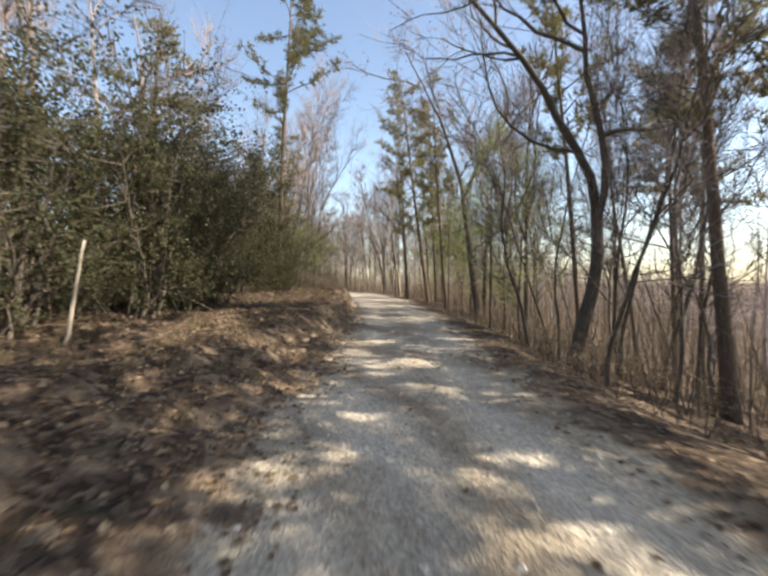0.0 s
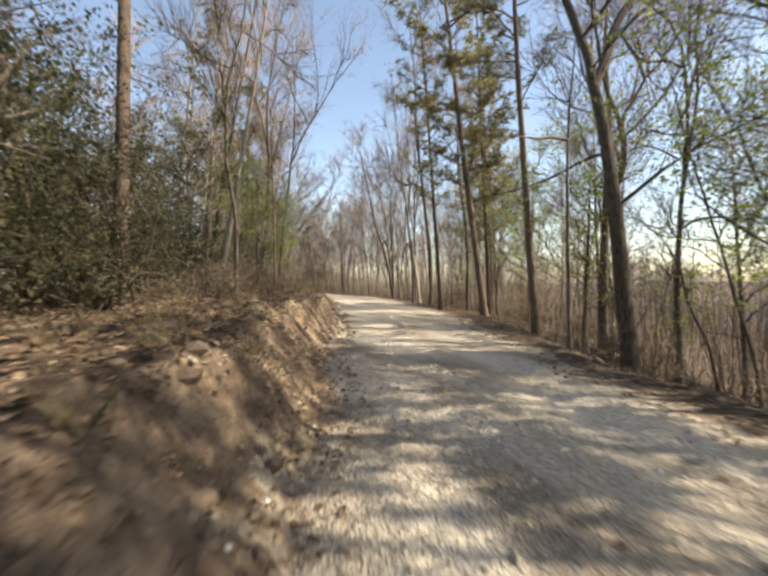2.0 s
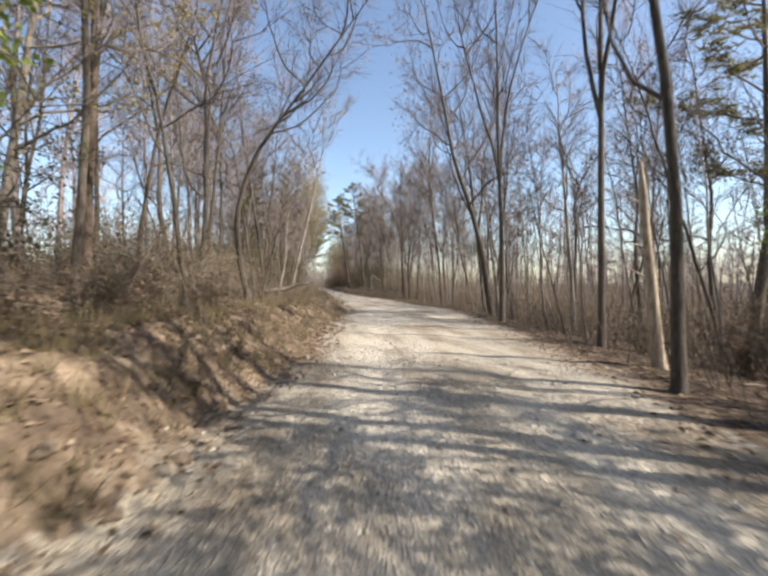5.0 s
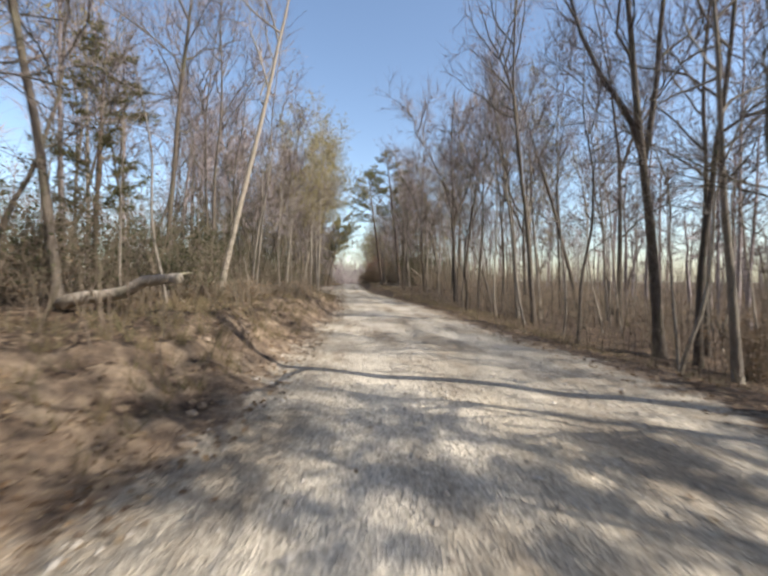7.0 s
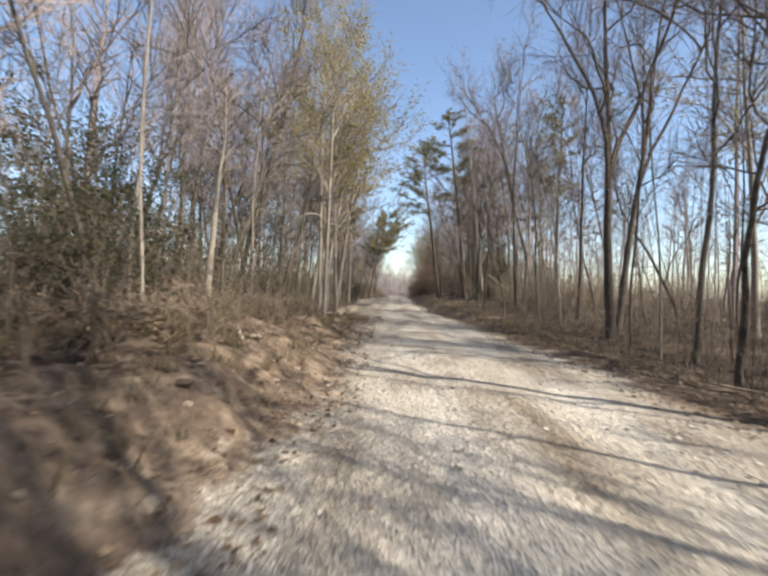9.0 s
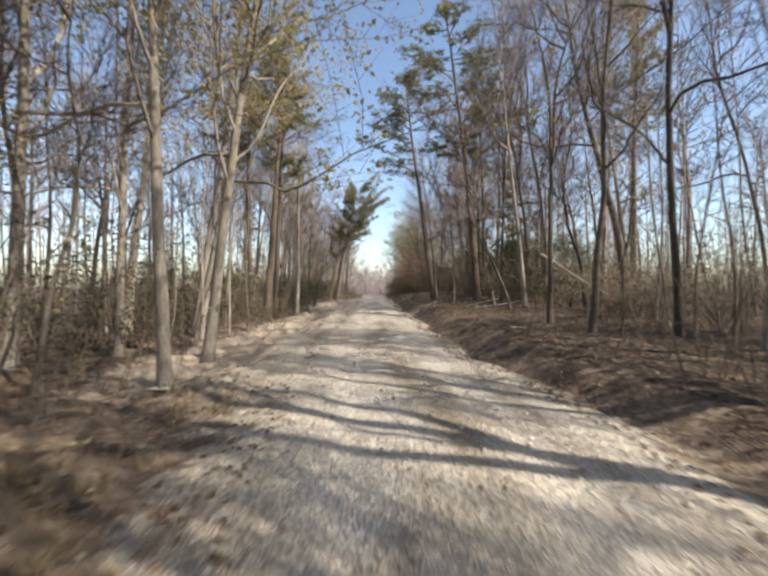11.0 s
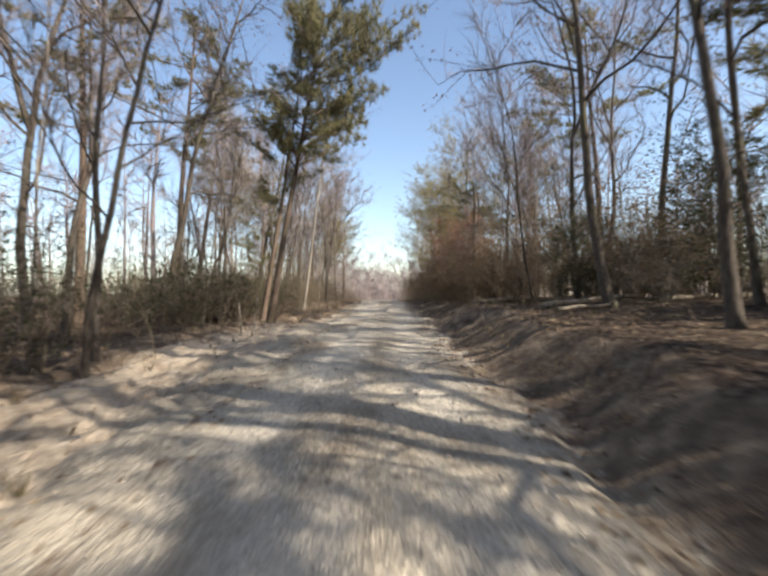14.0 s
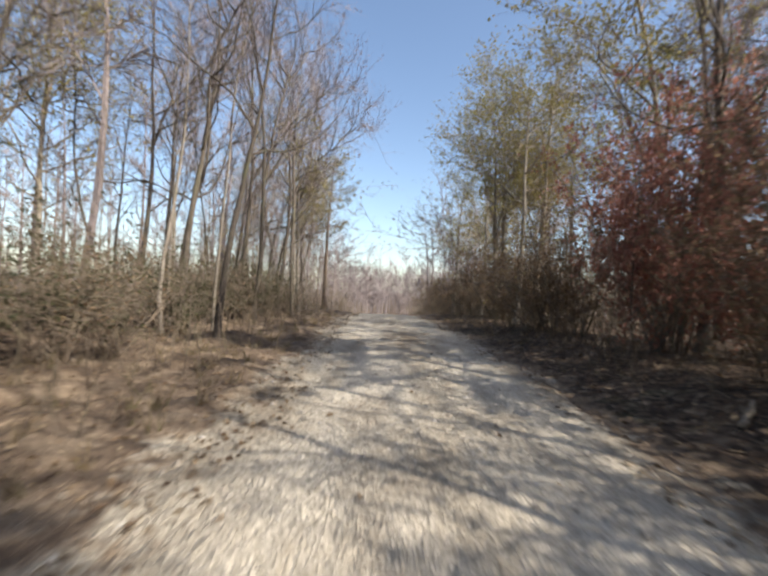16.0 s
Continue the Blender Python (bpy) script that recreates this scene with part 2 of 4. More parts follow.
    to_litter = ramp(nt, c1, [(0.30, (1, 1, 1)), (0.55, (0, 0, 0))])
    col = mixed(nt, to_litter, earth, litter)
    col = mixed(nt, to_earth, gravel, col)
    nt.links.new(col, b.inputs["Base Color"])
    lumps = sums(nt, "ADD", sums(nt, "MULTIPLY", cells.outputs["Distance"], 0.6), sums(nt, "ADD", fine, sums(nt, "MULTIPLY", stones.outputs["Distance"], 0.4)))
    bump(nt, b, lumps, 0.8, 0.07)
    return m


GROUND = ground_material("ground")
BARK = bark("grey_brown_bark", (0.043, 0.034, 0.029), (0.162, 0.136, 0.112))
PALE = bark("pale_smooth_bark", (0.17, 0.145, 0.118), (0.37, 0.325, 0.27), relief=0.25)
PINE_BARK = bark("plated_pine_bark", (0.055, 0.042, 0.034), (0.19, 0.138, 0.105))
TWIG = bark("fine_twigs", (0.18, 0.15, 0.145), (0.36, 0.305, 0.30), moss=(0.27, 0.23, 0.2), relief=0.1)
STEM = bark("brush_stems", (0.075, 0.056, 0.043), (0.205, 0.163, 0.122), relief=0.1)
DEADWOOD = bark("weathered_wood", (0.18, 0.14, 0.10), (0.52, 0.44, 0.34), relief=0.4)
NEEDLE = leafy("pine_needles", [(0.10, 0.104, 0.048), (0.18, 0.172, 0.08), (0.26, 0.235, 0.115), (0.32, 0.24, 0.14)], 0.5)
EVERGREEN = leafy("evergreen_leaves", [(0.048, 0.054, 0.028), (0.078, 0.084, 0.041), (0.108, 0.108, 0.053), (0.12, 0.096, 0.056)], 0.45, 0.85)
SPRING = leafy("spring_leaves", [(0.210, 0.273, 0.050), (0.326, 0.389, 0.075), (0.441, 0.483, 0.130)], 0.5)
BUDS = leafy("tree_buds", [(0.30, 0.25, 0.085), (0.40, 0.345, 0.12), (0.37, 0.27, 0.135)], 0.45)
DRY = leafy("dry_leaves", [(0.16, 0.10, 0.062), (0.25, 0.16, 0.098), (0.34, 0.23, 0.14), (0.22, 0.17, 0.09)], 0.5)
RED = leafy("russet_leaves", [(0.30, 0.125, 0.095), (0.42, 0.19, 0.145), (0.42, 0.25, 0.17)], 0.6)
BLUSH = leafy("reddish_tree_buds", [(0.26, 0.18, 0.17), (0.34, 0.25, 0.24), (0.30, 0.21, 0.15)], 0.45)
FALLEN = leafy("fallen_leaves", [(0.082, 0.050, 0.031), (0.163, 0.101, 0.058), (0.245, 0.169, 0.101), (0.340, 0.259, 0.172)], 0.15, 0.8)


def stone_material(name, stops):
    m, nt, b = material(name, 0.9)
    geo = nt.nodes.new("ShaderNodeNewGeometry")
    col = ramp(nt, geo.outputs["Random Per Island"], stops)
    grain = noise_of(nt, coords(nt, "Object"), 30, 4)
    nt.links.new(mixed(nt, 1.0, col, ramp(nt, grain, [(0.3, (0.75, 0.75, 0.75)), (0.7, (1.1, 1.1, 1.1))]), "MULTIPLY"), b.inputs["Base Color"])
    bump(nt, b, grain, 0.4, 0.01)
    return m


STONE = stone_material("stones", [(0, (0.26, 0.215, 0.17)), (0.5, (0.42, 0.36, 0.29)), (1, (0.6, 0.54, 0.46))])
CLOD = stone_material("earth_clods", [(0, (0.10, 0.07, 0.05)), (0.6, (0.2, 0.148, 0.102)), (1, (0.36, 0.28, 0.2))])


# ---- mesh tools ----
def mesh_of(name, verts, faces, mat, smooth=True):
    me = bpy.data.meshes.new(name)
    me.from_pydata(verts, [], faces)
    me.materials.append(mat)
    if smooth:
        me.polygons.foreach_set("use_smooth", [True] * len(me.polygons))
    me.update()
    return me


def part(name, me, parent, label=""):
    ob = new(name, me)
    ob.parent = parent
    return tagged(ob, label)


class Cloth:
    """Collects tubes, leaves and lumps for one mesh."""

    def __init__(self, seed):
        self.v, self.f, self.m, self.r = [], [], [], random.Random(seed)

    def tube(self, pts, radii, sides, skin=0):
        base = len(self.v)
        n = len(pts)
        for i, (p, r) in enumerate(zip(pts, radii)):
            d = (pts[min(i + 1, n - 1)] - pts[max(i - 1, 0)])
            d = d.normalized() if d.length > 1e-6 else Vector((0, 0, 1))
            u = d.orthogonal().normalized()
            if abs(d.z) > 0.5:
                u = (Vector((1, 0, 0)) - d * d.x).normalized()
            w = d.cross(u)
            for k in range(sides):
                a = 2 * math.pi * k / sides
                self.v.append(tuple(p + r * (math.cos(a) * u + math.sin(a) * w)))
        for i in range(n - 1):
            for k in range(sides):
                a, b = base + i * sides + k, base + i * sides + (k + 1) % sides
                self.f.append((a, b, b + sides, a + sides))
                self.m.append(skin)

    def spike(self, p, q, r):
        """A hair-thin twig from p to a point at q."""
        base = len(self.v)
        u = (q - p).orthogonal().normalized() * r
        self.v += [tuple(p - u), tuple(p + u), tuple(q)]
        self.f.append((base, base + 1, base + 2))
        self.m.append(1)

    def leaf(self, p, size, up=0.0):
        """A small leaf, folded along its rib."""
        r = self.r
        d = Vector((r.gauss(0, 1), r.gauss(0, 1), r.gauss(0, 0.7 if up < 2 else 0.12))).normalized()
        n = Vector((r.gauss(0, 1), r.gauss(0, 1), r.gauss(0, 1) + up))
        w = d.cross(n)
        w = w.normalized() if w.length > 1e-4 else d.orthogonal().normalized()
        n = w.cross(d)
        base = len(self.v)
        s = size * r.uniform(0.7, 1.25)
        for q in (p, p + d * s * 0.5 + w * s * 0.32 + n * s * 0.12, p + d * s, p + d * s * 0.5 - w * s * 0.32 + n * s * 0.12):
            self.v.append(tuple(q))
        self.f += [(base, base + 1, base + 2), (base, base + 2, base + 3)]
        self.m += [2, 2]

    def mesh(self, name, *mats, smooth=True):
        me = mesh_of(name, self.v, self.f, mats[0], smooth)
        for m in mats[1:]:
            me.materials.append(m)
        if len(mats) > 1:
            me.polygons.foreach_set("material_index", self.m)
        return me


def wander(r, start, direction, length, steps, bend, lift=0.0):
    """A crooked line of points."""
    pts, d = [start.copy()], direction.normalized()
    for _ in range(steps):
        d = (d + Vector((r.gauss(0, bend), r.gauss(0, bend), r.gauss(0, bend) + lift))).normalized()
        pts.append(pts[-1] + d * (length / steps))
    return pts


def along(pts, k):
    x = k * (len(pts) - 1)
    i = min(int(x), len(pts) - 2)
    return pts[i].lerp(pts[i + 1], x - i)


def sideways(r, d, angle):
    """A direction that leaves d by an angle, any way round."""
    u = d.orthogonal().normalized()
    w = d.cross(u)
    a = r.uniform(0, 2 * math.pi)
    return (math.cos(angle) * d + math.sin(angle) * (math.cos(a) * u + math.sin(a) * w)).normalized()


def clothe(r, limb, line, size, twigs, branches, buds, leaf_size, leaves=2):
    """Branches, twigs and perhaps leaves along one limb."""
    out = (line[-1] - line[0]).normalized()
    for _ in range(branches):
        q = along(line, r.uniform(0.15, 1.0))
        d2 = (sideways(r, out, radians(r.uniform(25, 65))) + Vector((0, 0, 0.25))).normalized()
        line2 = wander(r, q, d2, size * r.uniform(0.25, 0.6), 2, 0.22, 0.05)
        limb.tube(line2, [0.014, 0.010, 0.005], 3)
        for _ in range(twigs):
            q2 = along(line2, r.uniform(0.1, 1.0))
            e = q2 + sideways(r, (line2[-1] - line2[0]).normalized(), radians(r.uniform(15, 60))) * r.uniform(0.45, 1.7)
            limb.spike(q2, e, 0.0075)
            if buds and r.random() < buds:
                for _ in range(leaves):
                    limb.leaf(q2.lerp(e, r.uniform(0.3, 1.0)), leaf_size)


def bare_tree_meshes(seed, tall=20.0, radius=0.2, first=0.4, limbs=13, crook=0.02, forks=0, twigs=18, shape=(), buds=0, leaves=2, leaf_mat=None, leaf_size=0.12, skin=None, spread=1.0, arch=0.0):
    """A leafless or budding broadleaf tree: a trunk, and limbs with their branches and twigs."""
    r = random.Random(seed)
    skin = skin or BARK
    mats = (skin, TWIG, leaf_mat or BUDS)
    trunk, made = Cloth(seed), []
    path = wander(r, Vector((0, 0, -0.3)), Vector((0, 0, 1)), tall, 16, crook, 0.04)
    if arch:  # the upper trunk swings out to the west
        for i, p in enumerate(path):
            k = i / 16
            p.x += arch * tall * (0.05 * math.sin(3.1 * k / 0.5) if k < 0.5 else -0.55 * (k - 0.5) ** 1.1)
    if shape:  # a trunk of known bends: share of the height, metres aside
        ks, off = [k for k, _ in shape], [o for _, o in shape]
        for i, p in enumerate(path):
            p.x, p.y = float(np.interp(i / 16, ks, off)), p.y * 0.5
    steps = len(path) - 1
    radii = [radius * (1.0 - 0.92 * (i / steps) ** 0.9) + 0.004 for i in range(steps + 1)]
    radii[0] = radius * 1.75
    path.insert(1, path[0].lerp(path[1], 0.35))
    radii.insert(1, radius * 1.15)
    trunk.tube(path, radii, 9)
    mains = [path]
    for _ in range(forks):
        k = r.uniform(0.3, 0.5)
        c = Cloth(seed + len(made) * 7)
        d = sideways(r, Vector((0, 0, 1)), radians(r.uniform(18, 30)))
        line = wander(r, along(path, k), d, tall * (1 - k) * 0.95, 11, 0.15, 0.12)
        c.tube(line, [radius * 0.58 * (1 - 0.93 * i / 11) + 0.004 for i in range(12)], 6)
        clothe(r, c, line, tall * 0.16, twigs, 9, buds, leaf_size, leaves)
        mains.append(line)
        made.append(c)
    for n in range(limbs):
        c = Cloth(seed + 50 + n)
        main = mains[n % len(mains)]
        k = first + (0.97 - first) * ((n + r.random()) / limbs) if main is path else r.uniform(0.25, 0.97)
        size = tall * (0.42 - 0.27 * k) * r.uniform(0.7, 1.3) * spread
        d = sideways(r, Vector((0, 0, 1)), radians(r.uniform(34, 74)))
        if (arch or shape) and n < 6:
            size, d, k = tall * r.uniform(0.25, 0.4), Vector((-0.9, r.uniform(-0.4, 0.4), r.uniform(0.15, 0.6))), r.uniform(0.5, 0.8)
        line = wander(r, along(main, k), d, size, 8, 0.22, 0.09)
        r0 = min(radius * 0.3, 0.009 * size + 0.008)
        c.tube(line, [r0 * (1 - 0.88 * i / 8) + 0.003 for i in range(9)], 5)
        clothe(r, c, line, size, twigs, 10, buds, leaf_size, leaves)
        made.append(c)
    return {"trunk": trunk.mesh("trunk", skin), "limb": [c.mesh("limb", *mats, smooth=False) for c in made]}


def pine_meshes(seed, tall=23.0, radius=0.24, first=0.5, long=5.0, limbs=26, bias=0.0, taper=0.8, needles=12, thin=0.027):
    r = random.Random(seed)
    trunk, made = Cloth(seed), []
    path = wander(r, Vector((0, 0, -0.3)), Vector((0, 0, 1)), tall, 14, 0.012, 0.05)
    radii = [radius * (1 - 0.9 * (i / 14) ** 1.2) + 0.01 for i in range(15)]
    radii[0] = radius * 1.5
    trunk.tube(path, radii, 9)
    for n in range(limbs):
        c = Cloth(seed + 20 + n)
        k = first + (0.99 - first) * (n + r.random()) / limbs
        size = (0.6 + long * math.sin(math.pi * min(1, (k - first) / (1 - first) * taper + 0.22))) * r.uniform(0.6, 1.15)
        out = sideways(r, Vector((0, 0, 1)), radians(r.uniform(55, 92)))
        size *= 1 + bias * out.x  # longer towards the light
        line = wander(r, along(path, k), out, size, 5, 0.13, 0.06)
        c.tube(line, [0.05 * (1 - 0.85 * i / 5) for i in range(6)], 4)
        for _ in range(int(10 + size * 6)):
            q0 = along(line, r.uniform(0.3, 1.0))
            q = q0 + Vector((r.gauss(0, 0.3), r.gauss(0, 0.3), r.gauss(0.05, 0.13)))
            c.spike(q0, q, 0.012)
            for _ in range(needles):
                e = q + Vector((r.gauss(0, 1), r.gauss(0, 1), r.gauss(0.3, 0.7))).normalized() * r.uniform(0.25, 0.52)
                w = (e - q).orthogonal().normalized() * thin
                base = len(c.v)
                c.v += [tuple(q - w), tuple(q + w), tuple(e)]
                c.f.append((base, base + 1, base + 2))
                c.m.append(2)
        made.append(c)
    for _ in range(4):  # dead stubs below the crown
        c = Cloth(seed + 90)
        d = sideways(r, Vector((0, 0, 1)), radians(r.uniform(75, 100)))
        c.tube(wander(r, along(path, r.uniform(0.25, first)), d, r.uniform(0.4, 1.8), 3, 0.15), [0.025, 0.018, 0.012, 0.004], 4)
        made.append(c)
    return {"trunk": trunk.mesh("trunk", PINE_BARK), "limb": [c.mesh("limb", PINE_BARK, PINE_BARK, NEEDLE, smooth=False) for c in made]}


def sapling_meshes(seed, tall=6.0, radius=0.035, leaves=0, leaf_mat=None, leaf_size=0.1, skin=None, low=0.25):
    r = random.Random(seed)
    trunk, twig = Cloth(seed), Cloth(seed + 1)
    path = wander(r, Vector((0, 0, -0.1)), Vector((r.gauss(0, 0.08), r.gauss(0, 0.08), 1)), tall, 9, 0.06, 0.03)
    trunk.tube(path, [radius * (1 - 0.88 * i / 9) + 0.003 for i in range(10)], 6)
    for _ in range(int(tall * 4)):
        k = r.uniform(low, 1.0)
        d = sideways(r, Vector((0, 0, 1)), radians(r.uniform(35, 75)))
        line = wander(r, along(path, k), d, r.uniform(0.4, 0.28 * tall * (1.15 - 0.7 * k)), 3, 0.15, 0.06)
        twig.tube(line, [0.011, 0.008, 0.006, 0.003], 3)
        for _ in range(6):
            q = along(line, r.uniform(0.2, 1))
            e = q + sideways(r, d, radians(r.uniform(20, 60))) * r.uniform(0.2, 0.6)
            twig.spike(q, e, 0.005)
            for _ in range(leaves):
                twig.leaf(q.lerp(e, r.uniform(0.1, 1.1)), leaf_size, 0.8)
    return {"trunk": trunk.mesh("trunk", skin or STEM), "crown": twig.mesh("crown", STEM, STEM, leaf_mat or BUDS, smooth=False)}


def shrub_meshes(seed, tall, wide, leaves, leaf_mat, leaf_size, stems=9, skin=None):
    """A many-stemmed bush: each stem with its twigs and an uneven spray of leaves."""
    r = random.Random(seed)
    made = []
    for n in range(stems):
        c = Cloth(seed + n)
        d = Vector((r.gauss(0, 0.35), r.gauss(0, 0.35), 1))
        line = wander(r, Vector((r.gauss(0, 0.25), r.gauss(0, 0.25), -0.1)), d, tall * r.uniform(0.6, 1.0), 6, 0.14, 0.02)
        c.tube(line, [0.03 * (1 - 0.8 * i / 6) for i in range(7)], 5)
        tips = []
        for _ in range(11):
            out = Vector((r.gauss(0, 1), r.gauss(0, 1), r.uniform(-0.1, 0.7)))
            twig = wander(r, along(line, r.uniform(0.15, 1.0)), out, wide * r.uniform(0.25, 0.6), 3, 0.18)
            c.tube(twig, [0.012, 0.009, 0.006, 0.003], 3)
            for _ in range(4):
                q = along(twig, r.uniform(0.2, 1))
                e = q + sideways(r, out.normalized(), radians(r.uniform(20, 65))) * r.uniform(0.25, 0.7)
                c.spike(q, e, 0.005)
                tips.append((q, e))
        for _ in range(leaves // stems):
            q, e = r.choice(tips)
            c.leaf(q.lerp(e, r.uniform(0.0, 1.2)) + Vector((r.gauss(0, 0.06), r.gauss(0, 0.06), r.gauss(0, 0.05))), leaf_size, 0.5)
        made.append(c)
    return {"stem": [c.mesh("stem", skin or STEM, skin or STEM, leaf_mat, smooth=False) for c in made]}


def snag_meshes(seed):
    r = random.Random(seed)
    trunk, stubs = Cloth(seed), []
    path = wander(r, Vector((0, 0, -0.2)), Vector((0, 0, 1)), 4.2, 7, 0.03, 0.03)
    trunk.tube(path, [0.19, 0.125, 0.115, 0.11, 0.10, 0.095, 0.09, 0.03], 8)
    for k in (0.45, 0.6, 0.8):
        c = Cloth(seed)
        c.tube(wander(r, along(path, k), sideways(r, Vector((0, 0, 1)), 1.1), r.uniform(0.3, 0.9), 3, 0.1), [0.03, 0.022, 0.016, 0.006], 5)
        stubs.append(c)
    return {"trunk": trunk.mesh("trunk", DEADWOOD), "limb": [c.mesh("limb", DEADWOOD) for c in stubs]}


def thing(name, meshes, label, category, group):
    """A tree or bush as the pattern for its copies."""
    ob = tagged(new(name), label, category, group)
    for key, me in meshes.items():
        for one in me if isinstance(me, list) else [me]:
            tagged(part(key, one, ob), kind="stuff" if key in ("stem", "crown") and category != "log" else "")
    return ob


# ---- ground: one sheet, the road a strip of its own in it ----
def ground_meshes():
    ys = np.concatenate([[-1500, -700, -300, -150, -90], np.arange(-60, -16, 4), np.arange(-16, 186, 0.22), np.arange(186, 240, 1.5), np.arange(240, 400, 8), [430, 520, 700, 1100, 2000, 3000]])
    out = np.concatenate([np.arange(0, 2.4, 0.16), np.arange(2.4, 6, 0.3), np.arange(6, 14, 0.8), [15, 18, 22, 28, 36, 48, 65, 90, 140, 250, 500, 1200, 2500]])
    inner = np.linspace(0, 1, 27)
    l, r = left_edge(ys), right_edge(ys)

    def sheet(name, x, edge, cut, side):
        y = np.repeat(ys[:, None], x.shape[1], 1)
        z = height(x, y)
        far = np.maximum(np.abs(x - (l + r)[:, None] / 2) - 120, 0) + np.maximum(np.abs(y - 100) - 250, 0)
        z = np.where(far > 0, np.maximum(z, -20), z)
        n, k = x.shape
        verts = np.stack([x, y, z], -1).reshape(-1, 3)
        i = np.arange(n * k).reshape(n, k)
        faces = np.stack([i[:-1, :-1], i[:-1, 1:], i[1:, 1:], i[1:, :-1]], -1).reshape(-1, 4)
        me = mesh_of(name, verts.tolist(), faces.tolist(), GROUND)
        for key, value in (("edge", edge), ("cut", cut), ("side", side)):
            a = me.attributes.new(key, "FLOAT", "POINT")
            a.data.foreach_set("value", np.ascontiguousarray(value, np.float32).ravel())
        return me

    def slope(x, y):
        e = 0.12
        return np.hypot((height(x + e, y) - height(x - e, y)) / (2 * e), (height(x, y + e) - height(x, y - e)) / (2 * e))

    one = np.ones((len(ys), 1))
    yy = lambda x: np.repeat(ys[:, None], x.shape[1], 1)
    xl = l[:, None] - out[::-1][None]
    xr = r[:, None] + out[None]
    sheets = []
    for x, d, bare in ((xl, out[::-1][None] * one, 1.15), (xr, out[None] * one, 1.0)):
        y = yy(x)
        steep = np.clip((slope(x, y) - 0.22) * 2.2, 0, 1)
        near = np.clip(1.1 - d / 3.2, 0, 1)
        cut = np.clip(steep * bare * np.interp(y, [0, 18, 25, 50, 60, 94, 104], [0.35, 0.45, 0.72, 0.7, 0.62, 0.62, 1.0]) * np.clip(2.4 - d / 1.6, 0, 1) + 0.75 * np.clip(1 - d / 0.9, 0, 1) + 0.12 * near * (bare > 1), 0, 1)
        if bare > 1:  # the low sandy shoulder of the straight
            sand = np.interp(y, [98, 106, 142, 154, 190], [0, 1.9, 1.9, 1.05, 0.5]) * np.clip(1.75 - d / 4.2, 0, 1)
            cut = np.maximum(cut, sand)
            d = d - 0.9 * np.interp(y, [98, 106, 142, 158], [0, 1, 1, 0.25])
        sheets.append((x, d, cut, np.zeros_like(d)))
    xm = l[:, None] + (r - l)[:, None] * inner[None]
    dm = -np.minimum(inner, 1 - inner)[None] * (r - l)[:, None]
    return sheets, (xm, dm, np.ones_like(dm), inner[None] * one), sheet


sheets, middle, sheet = ground_meshes()
road = tagged(new("road", sheet("road", *middle)), "pale tan gravel road with worn wheel tracks through woodland", "road", "", "structure")
both = [sheet("ground", *s) for s in sheets]
bm = bmesh.new()
for me in both:
    bm.from_mesh(me)
me = bpy.data.meshes.new("ground")
bm.to_mesh(me)
bm.free()
me.materials.append(GROUND)
ground = tagged(new("ground", me), "woodland floor of brown leaf litter with bare earth banks", "ground", "", "structure")


# ---- the woods ----
class Kind:
    """One pattern of tree or bush, and the places where it stands."""

    def __init__(self, name, meshes, label, category, group, tall, radius):
        self.pattern = thing(name, meshes, label, category, group)
        self.tall, self.radius, self.spots = tall, radius, []

    def put(self, x, y, radius, tall, lean=0.0, turn=None, fore=0.0, lab=""):
        r = random.Random(round(x * 97 + y * 131))
        turn = r.uniform(0, 360) if turn is None else turn
        wide = min(2.0, max(0.5, radius / self.radius))
        m = Matrix.Translation((x, y, float(height(x, y)) - 0.02)) @ pose(0, 0, 0, fore, lean, 0) @ pose(0, 0, 0, 0, 0, turn) @ Matrix.Diagonal((wide, wide, tall / self.tall, 1))
        self.spots.append((m, lab))

    def finish(self):
        if not self.spots:
            for o in (*self.pattern.children_recursive, self.pattern):
                bpy.data.objects.remove(o)
            return
        for m, lab in self.spots[1:]:
            tagged(copy_thing(self.pattern, m), lab)
        self.pattern.matrix_basis = self.spots[0][0]
        tagged(self.pattern, self.spots[0][1])


W = "trees of the wood"
BARE = [Kind("bare_tree", bare_tree_meshes(100 + i, first=f, limbs=n, crook=c, spread=s, forks=k, buds=b, leaf_mat=BLUSH, leaf_size=0.13), "tall leafless broadleaf tree with grey-brown bark and fine twigs", "tree", W, 20.0, 0.2)
        for i, (f, n, c, s, k, b) in enumerate([(0.38, 13, 0.06, 1.0, 0, 0.35), (0.3, 14, 0.08, 1.1, 1, 0), (0.42, 12, 0.05, 1.0, 0, 0.3), (0.28, 15, 0.085, 1.1, 1, 0.3), (0.36, 13, 0.07, 1.05, 0, 0)])]
SLIM = [Kind("slim_tree", bare_tree_meshes(150 + i, tall=12, radius=0.07, first=0.3, limbs=10, crook=0.07, twigs=8), "slender bare young tree with fine twigs", "tree", W, 12.0, 0.07) for i in range(3)]
FORK = [Kind("forked_tree", bare_tree_meshes(200 + i, forks=2, limbs=18, crook=0.03, first=0.4), "leafless broadleaf tree with a trunk forked into upright limbs", "tree", W, 20.0, 0.2) for i in range(2)]
